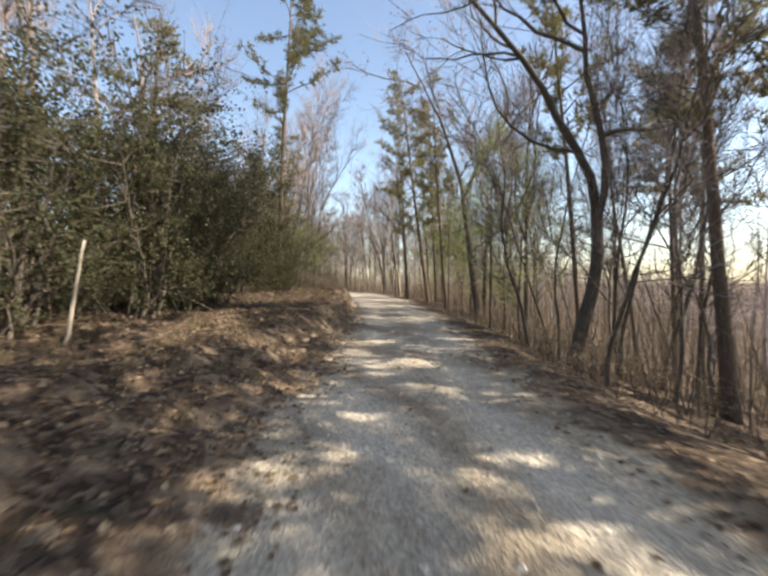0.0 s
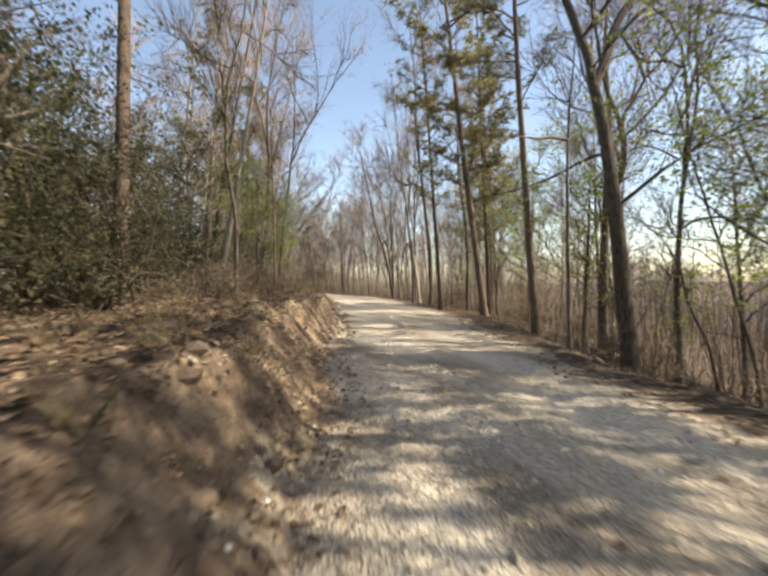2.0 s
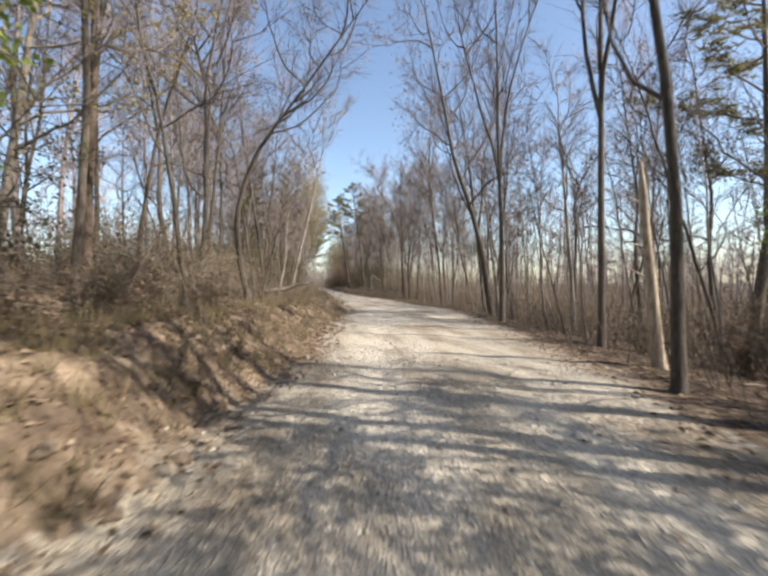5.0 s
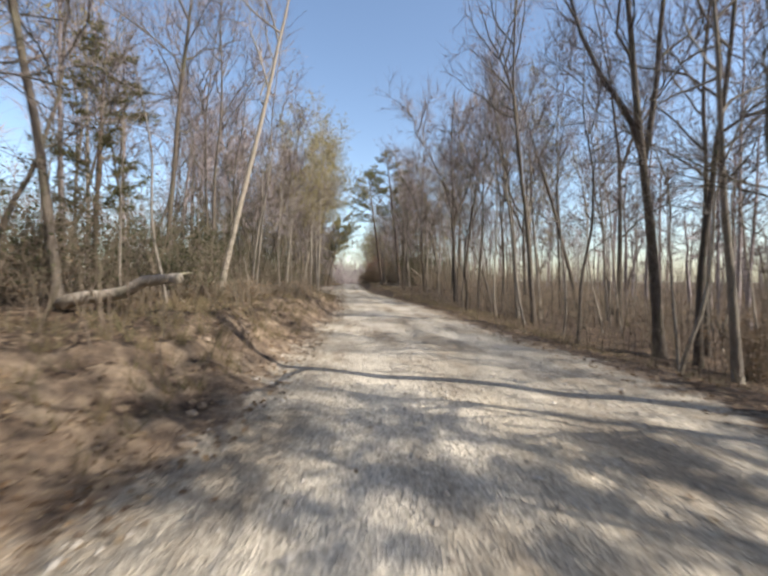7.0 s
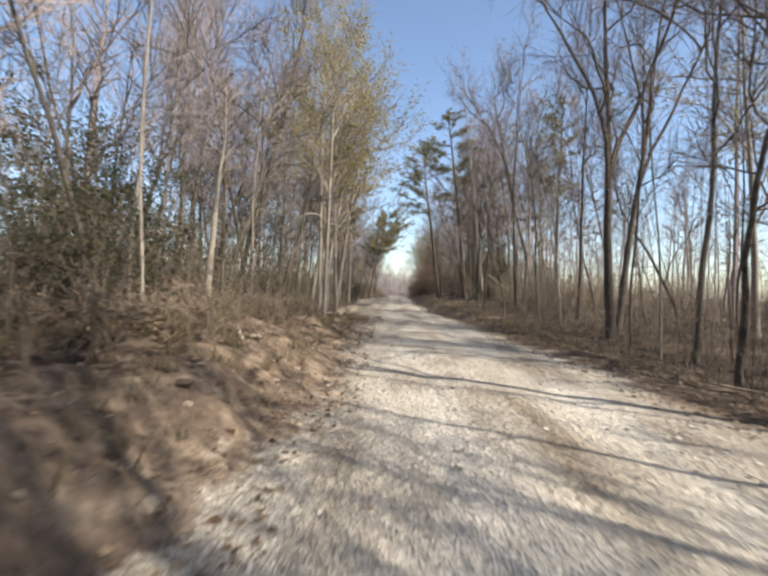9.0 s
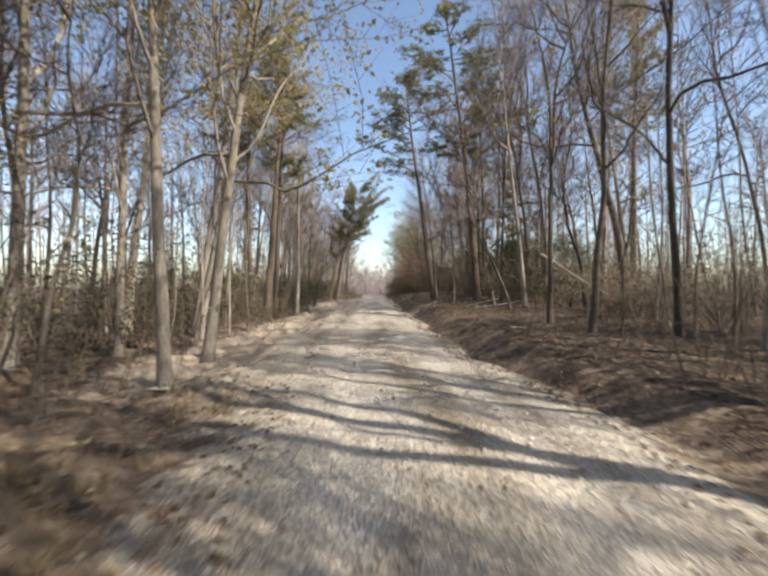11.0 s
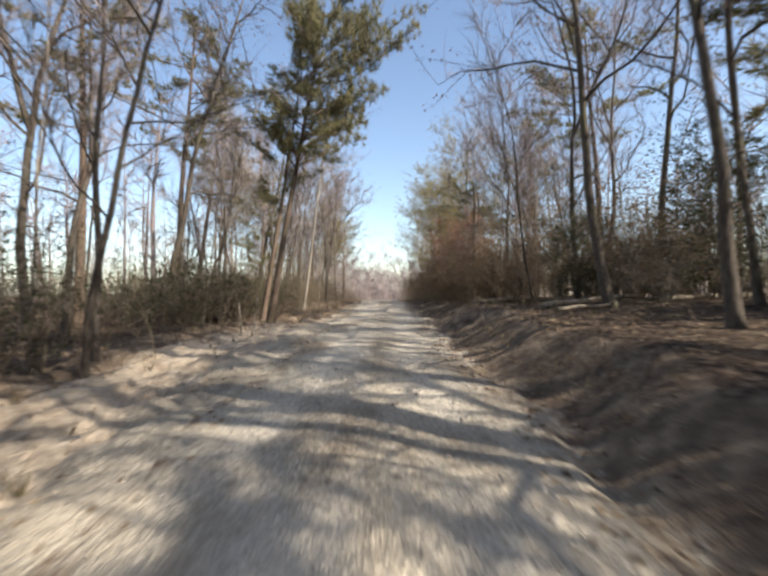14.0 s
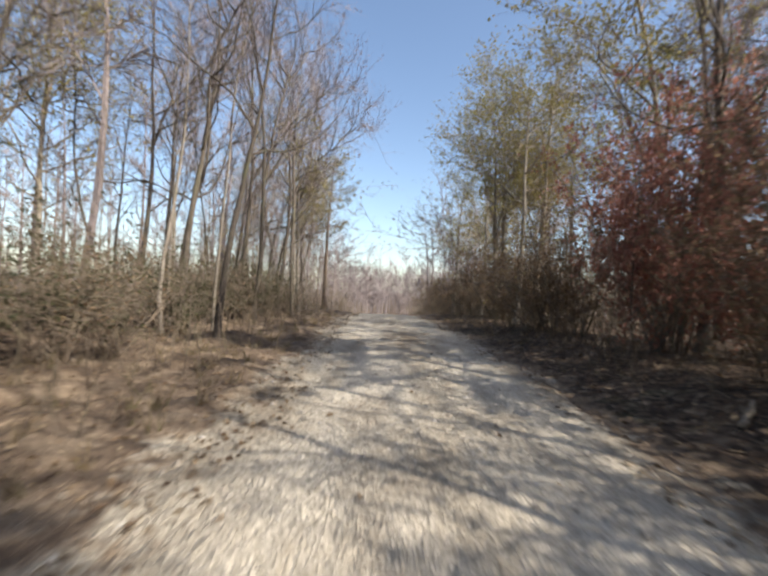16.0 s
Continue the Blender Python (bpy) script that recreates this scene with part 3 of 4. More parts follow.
CROOK = [Kind("crooked_tree", bare_tree_meshes(300 + i, limbs=15, crook=0.03, first=0.42, arch=1.0, spread=1.2), "crooked leafless tree with long limbs reaching over the road", "tree", W, 20.0, 0.2) for i in range(2)]
ELBOW = Kind("crooked_tree", bare_tree_meshes(310, tall=16.0, radius=0.25, first=0.44, limbs=13, crook=0.02, forks=1, spread=1.15, twigs=16,
                                              shape=[(0, -0.1), (0.125, 0.24), (0.22, 0.64), (0.35, 0.66), (0.44, 0.4), (0.48, 0.1), (0.56, -0.7), (0.64, -1.3), (0.7, -2.0), (0.85, -4.0), (1, -6.2)]),
             "leafless tree whose trunk bends sharply out over the road", "tree", W, 16.0, 0.25)
PALES = [Kind("pale_tree", bare_tree_meshes(400 + i, first=0.5, limbs=11, skin=PALE), "leafless tree with pale smooth sunlit bark", "tree", W, 20.0, 0.2) for i in range(2)]
BUDDING = [Kind("budding_tree", bare_tree_meshes(500 + i, first=0.3, limbs=16, twigs=12, buds=0.9, leaf_size=0.15, spread=1.15, skin=PALE, leaves=4), "tall tree with a haze of yellow-tan spring buds", "tree", W, 20.0, 0.2) for i in range(2)]
LEAFING = [Kind("leafing_tree", bare_tree_meshes(600 + i, tall=14, radius=0.13, first=0.22, limbs=13, twigs=14, buds=0.7, leaf_mat=SPRING, leaf_size=0.125, spread=1.1, leaves=4), "young tree with sprays of fresh yellow-green leaves", "tree", W, 14.0, 0.13) for i in range(2)]
SPREADING = Kind("pine_tree", pine_meshes(720, tall=15.0, radius=0.25, first=0.5, long=4.6, limbs=56, bias=0.5, taper=0.6, needles=20, thin=0.022), "pine with a broad needle crown spreading over the road", "pine tree", W, 15.0, 0.25)
PINES = [Kind("pine_tree", pine_meshes(700 + i, first=f), "tall pine with a bare trunk and dark green needle crown", "pine tree", W, 23.0, 0.24) for i, f in enumerate((0.46, 0.4, 0.54))]
LOWS = [Kind("pine_tree", pine_meshes(760 + i, tall=20.0, radius=0.2, first=0.3, long=3.6, limbs=30, taper=0.75), "pine with needle boughs from low on its trunk", "pine tree", W, 20.0, 0.2) for i in range(2)]
# coarse pines added out of view, only to throw shade on the first stretch
SHADE_PINES = [Kind("pine_tree", pine_meshes(740, first=0.5, limbs=20, needles=6, thin=0.06), "tall pine with a bare trunk and dark green needle crown", "pine tree", W, 23.0, 0.24)]
SNAG = [Kind("snag", snag_meshes(800), "short broken grey dead tree trunk", "dead tree", W, 4.2, 0.12)]
SAPLINGS = [Kind("sapling", sapling_meshes(900 + i, tall=t), "thin bare sapling with light brown twigs", "sapling", "saplings by the road", t, 0.035) for i, t in enumerate((5.0, 6.5, 8.0))]
GREENS = [Kind("leafing_sapling", sapling_meshes(950 + i, tall=t, leaves=3, leaf_mat=SPRING, leaf_size=0.14), "slender sapling with fresh yellow-green leaves", "sapling", "saplings by the road", t, 0.035) for i, t in enumerate((5.0, 7.0))]
POLES = [Kind("pole_tree", sapling_meshes(160 + i, tall=11, radius=0.05, skin=PALE, low=0.45), "straight thin young tree with pale sunlit bark", "tree", W, 11.0, 0.05) for i in range(2)]
SHRUBS = [Kind("evergreen_shrub", shrub_meshes(1000 + i, 4.5, 2.6, 4800, EVERGREEN, 0.08, 9, BARK), "dense dark green evergreen shrub", "shrub", "shrubs of the wood", 4.5, 1.0) for i in range(2)]
FINES = [Kind("evergreen_shrub", shrub_meshes(1050 + i, 4.5, 2.6, 9600, EVERGREEN, 0.064, 11, BARK), "dense dark green and brown evergreen shrub", "shrub", "shrubs of the wood", 4.5, 1.0) for i in range(2)]
DRYS = [Kind("dry_bush", shrub_meshes(1100 + i, 4.0, 2.4, 4600, DRY, 0.08, 12), "brown bush holding dry leaves on thin stems", "bush", "bushes of the wood", 4.0, 1.0) for i in range(2)]
REDS = [Kind("russet_bush", shrub_meshes(1200, 4.6, 2.8, 9000, RED, 0.095, 16), "tall russet bush with reddish spring leaves", "bush", "bushes of the wood", 4.6, 1.0)]
KINDS = dict(elbow=[ELBOW], broad=[SPREADING], back=SHADE_PINES, low=LOWS, bare=BARE, slim=SLIM, pole=POLES, fork=FORK, crook=CROOK, pale=PALES, bud=BUDDING, leafy=LEAFING, pine=PINES, snag=SNAG, sapling=SAPLINGS, green=GREENS, shrub=SHRUBS, fine=FINES, dry=DRYS, red=REDS)
taken = []


def stand(kind, rows, thin=1.0):
    """Rows of x, y, trunk radius, height, lean to the east in degrees."""
    for n, (x, y, radius, tall, lean) in enumerate(rows):
        some = KINDS[kind]
        some[(n + len(taken)) % len(some)].put(x, y, radius * thin, tall, lean)
        taken.append((x, y))


# first stretch, the bend
ELBOW.put(12.4, 11.6, 0.27, 16, 0, -21)
CROOK[1].put(12.8, 57.5, 0.13, 12, 2, 180)
taken += [(12.4, 11.6), (12.8, 57.5)]
stand("pine", [(13.8, 7.5, 0.2, 22, -8), (14.4, 8.0, 0.16, 20, -6), (17.6, 29.6, 0.2, 19, -5), (4.2, 27.5, 0.2, 20, 3), (23.2, 13.9, 0.2, 22, -2), (30.5, 19.9, 0.2, 21, -2)], 0.78)
stand("bare", [(20.7, 26.3, 0.14, 16, 0), (21.9, 41.0, 0.17, 20, 0), (20.6, 43.9, 0.22, 22, 1), (29.5, 52.0, 0.25, 20, 0), (20.1, 45.8, 0.09, 16, -3),
               (8.5, 42.0, 0.15, 19, 5), (8.0, 47.3, 0.17, 18, 15), (9.8, 64.0, 0.16, 19, 5), (11.6, 82.5, 0.15, 18, 4), (10.4, 86.0, 0.14, 18, 2), (9.4, 42.2, 0.13, 18, 6), (9.2, 52.2, 0.15, 19, 3), (5.7, 35.1, 0.12, 17, 7), (25.5, 33, 0.16, 19, -2)], 0.78)
stand("slim", [(6.7, 28.5, 0.06, 10, 6), (13.9, 11.0, 0.07, 12, -3), (16.0, 11.0, 0.09, 14, -5), (16.9, 10.4, 0.08, 14, -4), (15.8, 12.6, 0.07, 13, -4), (13.4, 13.4, 0.06, 11, 3)])
stand("bare", [(18.3, 26.2, 0.36, 21, -9)], 0.78)
stand("fork", [(18.8, 21.7, 0.22, 19, 1), (21.6, 30.0, 0.3, 18, 0), (23.0, 56.8, 0.15, 17, -1), (22.4, 50.2, 0.12, 18, 0)], 0.78)
stand("leafy", [(19.6, 29.2, 0.1, 8, 0), (7.6, 38.2, 0.06, 6, 0), (22.5, 38.6, 0.09, 8, 0), (24.0, 37.5, 0.14, 10, 0), (7.7, 34.2, 0.05, 5, 0)])
# unseen pines behind and beside the start, added to shade road and bank
stand("back", [(15.2, 1.8, 0.2, 21, 0), (18.6, 2.0, 0.2, 22, 0), (12.6, -4.6, 0.2, 20, 0), (16.2, -3.2, 0.2, 22, 0), (14.8, -7.4, 0.2, 21, 0), (21.0, 0.4, 0.2, 21, 0), (9.8, -6.0, 0.2, 20, 0), (3.6, -6.0, 0.2, 21, 0), (8.4, -2.5, 0.2, 20, 0), (7.2, -9.0, 0.22, 22, 0), (13.5, -1.0, 0.2, 21, 0), (1.2, -13.0, 0.2, 21, 0), (11.5, -10.5, 0.22, 22, 0), (16.5, 5.5, 0.2, 21, 0), (19.5, -4.0, 0.2, 22, 0)])
stand("dry", [(25.6, 45.5, 0.8, 2.4, 0), (27.2, 47.6, 0.9, 2.6, 0), (26.0, 49.4, 0.8, 2.2, 0)])
SPREADING.put(15.4, 151.3, 0.16, 15, 10, 0)
taken.append((15.4, 151.3))
stand("green", [(8.1, 37.5, 0.03, 5.2, 0), (7.5, 38.5, 0.03, 5.6, 0), (8.7, 36.5, 0.03, 4.4, 0), (6.6, 33.8, 0.03, 5.0, 0), (17.6, 27.4, 0.03, 6.4, 0)])
# pines added to shade the left bank, the first three out of view
stand("pine", [(22.0, 3.0, 0.16, 20, 0), (24.4, 4.6, 0.16, 21, 0), (26.0, 7.0, 0.16, 21, -2), (25.0, 16.4, 0.16, 20, -2)])
stand("pine", [(17.0, 15.6, 0.13, 20, -6), (8.2, 55.0, 0.16, 17, 3)])
stand("slim", [(22.4, 22.0, 0.07, 13, -3), (24.6, 23.4, 0.07, 13, -3), (23.2, 30.2, 0.07, 13, -3)])
stand("leafy", [(23.5, 25.8, 0.1, 11, -2), (15.0, 20.2, 0.09, 10, 0), (16.6, 19.6, 0.1, 9.5, -3)])
stand("fine", [(3.2, 29.0, 1.2, 6.2, 0), (1.4, 31.6, 1.4, 7.0, 0), (4.4, 31.4, 1.1, 5.4, 0), (2.2, 34.6, 1.3, 6.4, 0), (4.8, 36.0, 1.1, 5.2, 0), (0.2, 28.2, 1.4, 7.4, 0), (4.0, 39.6, 1.2, 5.6, 0)])
stand("low", [(18.1, 33.7, 0.16, 20, -8), (18.1, 38.0, 0.115, 19, -3), (20.5, 36.6, 0.12, 19, -4), (23.4, 40.4, 0.15, 18, -2), (5.4, 41.2, 0.14, 16, 4), (10.4, 74.6, 0.1, 9, 2), (11.2, 163.8, 0.12, 9.5, 3), (32.4, 142.6, 0.13, 13, -3), (34.6, 138.4, 0.13, 13, -2)])
stand("pale", [(6.2, 33.2, 0.12, 17, 10), (3.6, 44.2, 0.18, 19, 5), (5.0, 39.4, 0.1, 16, 7)])
# more unseen shade pines off to the right, added to darken the left bank
stand("back", [(18.2, 8.6, 0.2, 21, 0), (20.6, 7.6, 0.2, 21, 0), (22.6, 9.6, 0.2, 22, 0)])
stand("snag", [(21.4, 47.4, 0.11, 4.2, -1)])
stand("fine", [(-1.4, 13.0, 1.3, 7.4, 0), (0.7, 17.0, 1.3, 7.6, 0), (0.2, 19.4, 1.4, 8.4, 0), (2.6, 22.4, 1.1, 6.6, 0), (-3.4, 10.8, 1.4, 7.6, 0), (2.0, 24.8, 1.3, 7.4, 0), (-0.8, 22.4, 1.4, 8.4, 0),
                (-5.6, 12.6, 1.5, 8.4, 0), (-1.8, 15.8, 1.5, 8.4, 0), (-2.8, 18.6, 1.5, 9.0, 0), (1.4, 21.0, 1.2, 7.0, 0), (-4.8, 15.4, 1.5, 9.0, 0), (4.4, 26.2, 1.0, 5.0, 0), (-7.4, 9.8, 1.5, 8.0, 0), (-0.4, 15.2, 1.1, 5.6, 0), (-2.6, 13.4, 1.2, 6.4, 0)])
stand("shrub", [(8.1, 49.6, 1.0, 5.6, 0), (7.0, 51.6, 1.0, 5.2, 0)])

# second stretch, past the bend
stand("bare", [(25.9, 63.5, 0.25, 20, -9), (30.8, 72.6, 0.18, 20, -1), (33.0, 74.6, 0.16, 19, -1), (28.9, 80.9, 0.18, 21, -4), (34.5, 82.0, 0.2, 20, -1), (11.7, 77.1, 0.15, 19, 2),
               (12.3, 69.9, 0.15, 18, -3), (29.6, 92.4, 0.14, 19, 0), (31.0, 90.7, 0.11, 18, -1), (28.1, 107.1, 0.14, 18, -3), (8.0, 99.8, 0.16, 18, 3), (30.0, 102.0, 0.12, 18, 0)], 0.78)
stand("fork", [(30.2, 73.6, 0.26, 21, -7), (28.9, 96.2, 0.27, 19, -3), (29.8, 97.4, 0.2, 19, 6)], 0.78)
stand("pale", [(13.9, 76.5, 0.13, 17, 13), (14.9, 88.8, 0.1, 6, 3)])
stand("fine", [(10.2, 90.6, 1.3, 7.0, 0), (8.6, 93.4, 1.4, 7.6, 0), (7.4, 88.4, 1.4, 6.8, 0), (9.0, 97.0, 1.2, 5.6, 0)])
stand("bud", [(15.4, 108.5, 0.17, 18, 9), (16.0, 104.8, 0.14, 17, 0), (13.4, 112.6, 0.2, 19, 8), (15.6, 100.6, 0.13, 16, 0), (11.8, 106.2, 0.16, 18, 0), (16.6, 96.5, 0.09, 13, 0)])

# third stretch, the straight with the banked ditch
stand("bare", [(32.0, 115.5, 0.2, 20, -6), (25.9, 107.4, 0.06, 12, -1), (26.2, 110.6, 0.06, 14, -2), (30.6, 121.0, 0.12, 18, -3), (26.8, 138.9, 0.12, 16, -3), (27.1, 143.4, 0.15, 15, -13),
               (13.3, 142.5, 0.1, 16, 4), (8.1, 146.5, 0.18, 18, 3), (29.4, 131, 0.16, 19, -3), (28.3, 156.3, 0.11, 14, -5), (31.1, 171.6, 0.14, 17, -4), (28.4, 168.9, 0.15, 16, -4), (11.9, 174.4, 0.14, 17, 3)])
stand("pale", [(10.6, 129.5, 0.13, 18, 6), (11.4, 139.8, 0.11, 17, 5)])
stand("bare", [(9.8, 133.4, 0.14, 18, 6), (12.2, 136.4, 0.11, 17, 5), (8.6, 126.8, 0.14, 19, 5)])
stand("bare", [(9.6, 152.5, 0.18, 19, 11), (15.6, 168.7, 0.07, 13, 4), (15.4, 178.8, 0.09, 15, -1), (14.6, 175.1, 0.1, 15, 0), (29.5, 150.5, 0.14, 17, -3), (10.4, 165.4, 0.18, 18, 6)])
stand("pale", [(28.2, 118.2, 0.13, 18, -6), (12.2, 115.4, 0.19, 19, 8), (9.6, 114.6, 0.19, 19, 6), (12.6, 128.5, 0.15, 19, 2), (13.9, 131.1, 0.2, 18, 1), (15.0, 161.4, 0.12, 16, 8),
               (27.8, 158.3, 0.06, 5, -14), (31.0, 158.9, 0.07, 6, -12)])
stand("pine", [(27.9, 126.8, 0.26, 22, -5), (25.7, 133.7, 0.23, 21, -7), (14.5, 153.0, 0.13, 14, 11), (14.4, 198, 0.19, 15, 0), (27.4, 162.6, 0.18, 9, 0), (13.2, 123.9, 0.19, 21, 3), (13.5, 125.1, 0.17, 20, 2), (11.2, 127.5, 0.2, 20, 0)])
stand("pine", [(30.2, 133.4, 0.2, 20, -2), (31.4, 141.2, 0.2, 20, -2), (36.5, 122.0, 0.2, 22, 0), (35.2, 146.0, 0.2, 21, 0)])
stand("bare", [(30.6, 124.0, 0.17, 20, -3), (33.5, 128.5, 0.17, 20, -2), (34.6, 136.0, 0.18, 20, -2), (32.2, 149.0, 0.16, 18, -2), (33.6, 155.5, 0.16, 18, -2)])
stand("fine", [(31.8, 139.6, 1.1, 6.0, 0), (30.8, 128.2, 1.1, 6.6, 0), (31.6, 144.6, 1.2, 7.4, 0), (28.6, 147.8, 0.9, 5.0, 0), (31.4, 129.4, 1.3, 6.5, 0), (34.2, 126.2, 1.4, 6.5, 0), (29.8, 121.6, 1.2, 5.4, 0), (33.4, 133.8, 1.3, 6.5, 0), (32.6, 139.0, 1.3, 6.0, 0)])
stand("bud", [(26.6, 178.5, 0.16, 12, 0), (28.4, 181.0, 0.18, 14, 0), (28.6, 187, 0.2, 15.5, 0), (27.2, 184.4, 0.17, 14, 0), (28.0, 191.5, 0.18, 14, 0), (30.6, 185.0, 0.2, 15, 0), (26.4, 195.5, 0.16, 12, 0), (14.2, 186, 0.13, 13, 0), (13.2, 190, 0.14, 13, 0)])
stand("fine", [(9.8, 121.5, 1.1, 4.8, 0), (8.2, 119.4, 1.2, 5.4, 0), (10.4, 124.6, 1.0, 4.2, 0), (12.0, 134.0, 1.0, 4.0, 0), (12.6, 137.0, 0.9, 3.4, 0), (9.4, 128.6, 1.1, 4.6, 0)])
stand("red", [(27.0, 168.4, 1.0, 8.8, 0), (28.6, 170.6, 1.1, 9.4, 0), (28.4, 166.8, 0.9, 6.6, 0)])
stand("dry", [(27.8, 152.6, 1.1, 4.8, 0), (27.4, 156.4, 1.2, 5.4, 0), (27.6, 160.6, 1.2, 6.0, 0), (27.0, 164.0, 1.1, 5.4, 0), (30.2, 150.0, 1.3, 5.5, 0), (30.8, 154.4, 1.3, 6.2, 0), (30.2, 158.8, 1.3, 6.4, 0), (32.8, 147.2, 1.3, 5.6, 0), (33.8, 152.0, 1.4, 6.2, 0), (26.6, 172.5, 1.1, 5.6, 0), (26.9, 176.0, 1.1, 6.0, 0), (26.2, 181, 1.2, 5.8, 0), (25.8, 187, 1.2, 5.2, 0)])
stand("shrub", [(10.8, 150.2, 1.1, 3.6, 0), (11.6, 154.4, 1.0, 3.6, 0), (12.4, 158.6, 0.9, 3.0, 0), (10.6, 122.0, 1.1, 3.6, 0), (31.4, 131.2, 1.0, 4.4, 0), (10.6, 132.5, 1.0, 3.4, 0)])

# the rest of the wood's edge, thinning none of the trees above
rnd = random.Random(5)


def free(x, y, gap):
    return all((x - a) ** 2 + (y - b) ** 2 > gap * gap for a, b in taken)


def scatter(kind, count, near, far, y0, y1, radius, tall, gap, side=0):
    made, tries = 0, 0
    while made < count and tries < count * 30:
        tries += 1
        y = rnd.uniform(y0, y1)
        d = near + (far - near) * rnd.random() ** 1.2
        s = side or rnd.choice((-1, 1))
        x = float(left_edge(y)) - d if s < 0 else float(right_edge(y)) + d
        if free(x, y, gap) and not (s > 0 and 96 < y < 122 and (kind == "pine" or kind == "bare" and d < 14)) and not (s > 0 and y > 164 and d < 10 and kind in ("bare", "slim", "pole", "pine")) and not (kind in ("sapling", "slim", "green") and s < 0 and (y < 26 or 104 < y < 150 and d < 4)):
            rnd.choice(KINDS[kind]).put(x, y, rnd.uniform(*radius), rnd.uniform(*tall), rnd.gauss(4.5 if s < 0 else -4.5, 3), None, rnd.gauss(0, 2))
            taken.append((x, y))
            made += 1


scatter("bare", 71, 6, 19, -16, 205, (0.08, 0.18), (14, 20), 1.8)
scatter("bare", 8, 8, 15, 60, 116, (0.09, 0.16), (15, 19), 1.6, -1)
scatter("slim", 14, 5, 12, 60, 116, (0.05, 0.08), (11, 15), 1.2, -1)
scatter("bare", 12, 4.5, 12, 160, 206, (0.09, 0.15), (15, 19), 1.6, -1)
scatter("slim", 64, 3.6, 11, 0, 215, (0.05, 0.09), (9, 15), 1.1)
scatter("bud", 14, 5, 16, 20, 215, (0.12, 0.2), (14, 19), 2.2)
scatter("pale", 10, 4, 14, 60, 200, (0.08, 0.16), (14, 19), 2.0)
scatter("pine", 8, 6, 18, -10, 215, (0.17, 0.24), (17, 22), 2.5)
scatter("pole", 46, 3.6, 13, 62, 124, (0.028, 0.06), (7, 13), 0.9, -1)
scatter("pole", 84, 3.6, 16, 38, 116, (0.03, 0.065), (8, 14), 0.9, 1)
scatter("pole", 26, 3.2, 9, 140, 205, (0.03, 0.06), (7, 13), 0.9)
scatter("sapling", 110, 2.6, 12, -5, 190, (0.02, 0.045), (3.5, 8), 0.7)
scatter("green", 10, 3.5, 12, 14, 50, (0.025, 0.04), (3.5, 7), 1.0)
scatter("shrub", 10, 5, 14, 55, 190, (0.7, 1.1), (2.0, 3.6), 1.5, -1)
scatter("dry", 8, 4.5, 12, 20, 150, (0.5, 0.9), (1.5, 3.0), 1.5)
scatter("dry", 16, 3.2, 8, 150, 210, (0.9, 1.3), (3.5, 5.5), 1.4, 1)
for some in KINDS.values():
    for k in some:
        k.finish()


# ---- deeper woods, brush, litter and stones: what nobody counts ----
def stuff(name, me, label, category):
    return tagged(new(name, me), label, category, "", "stuff")


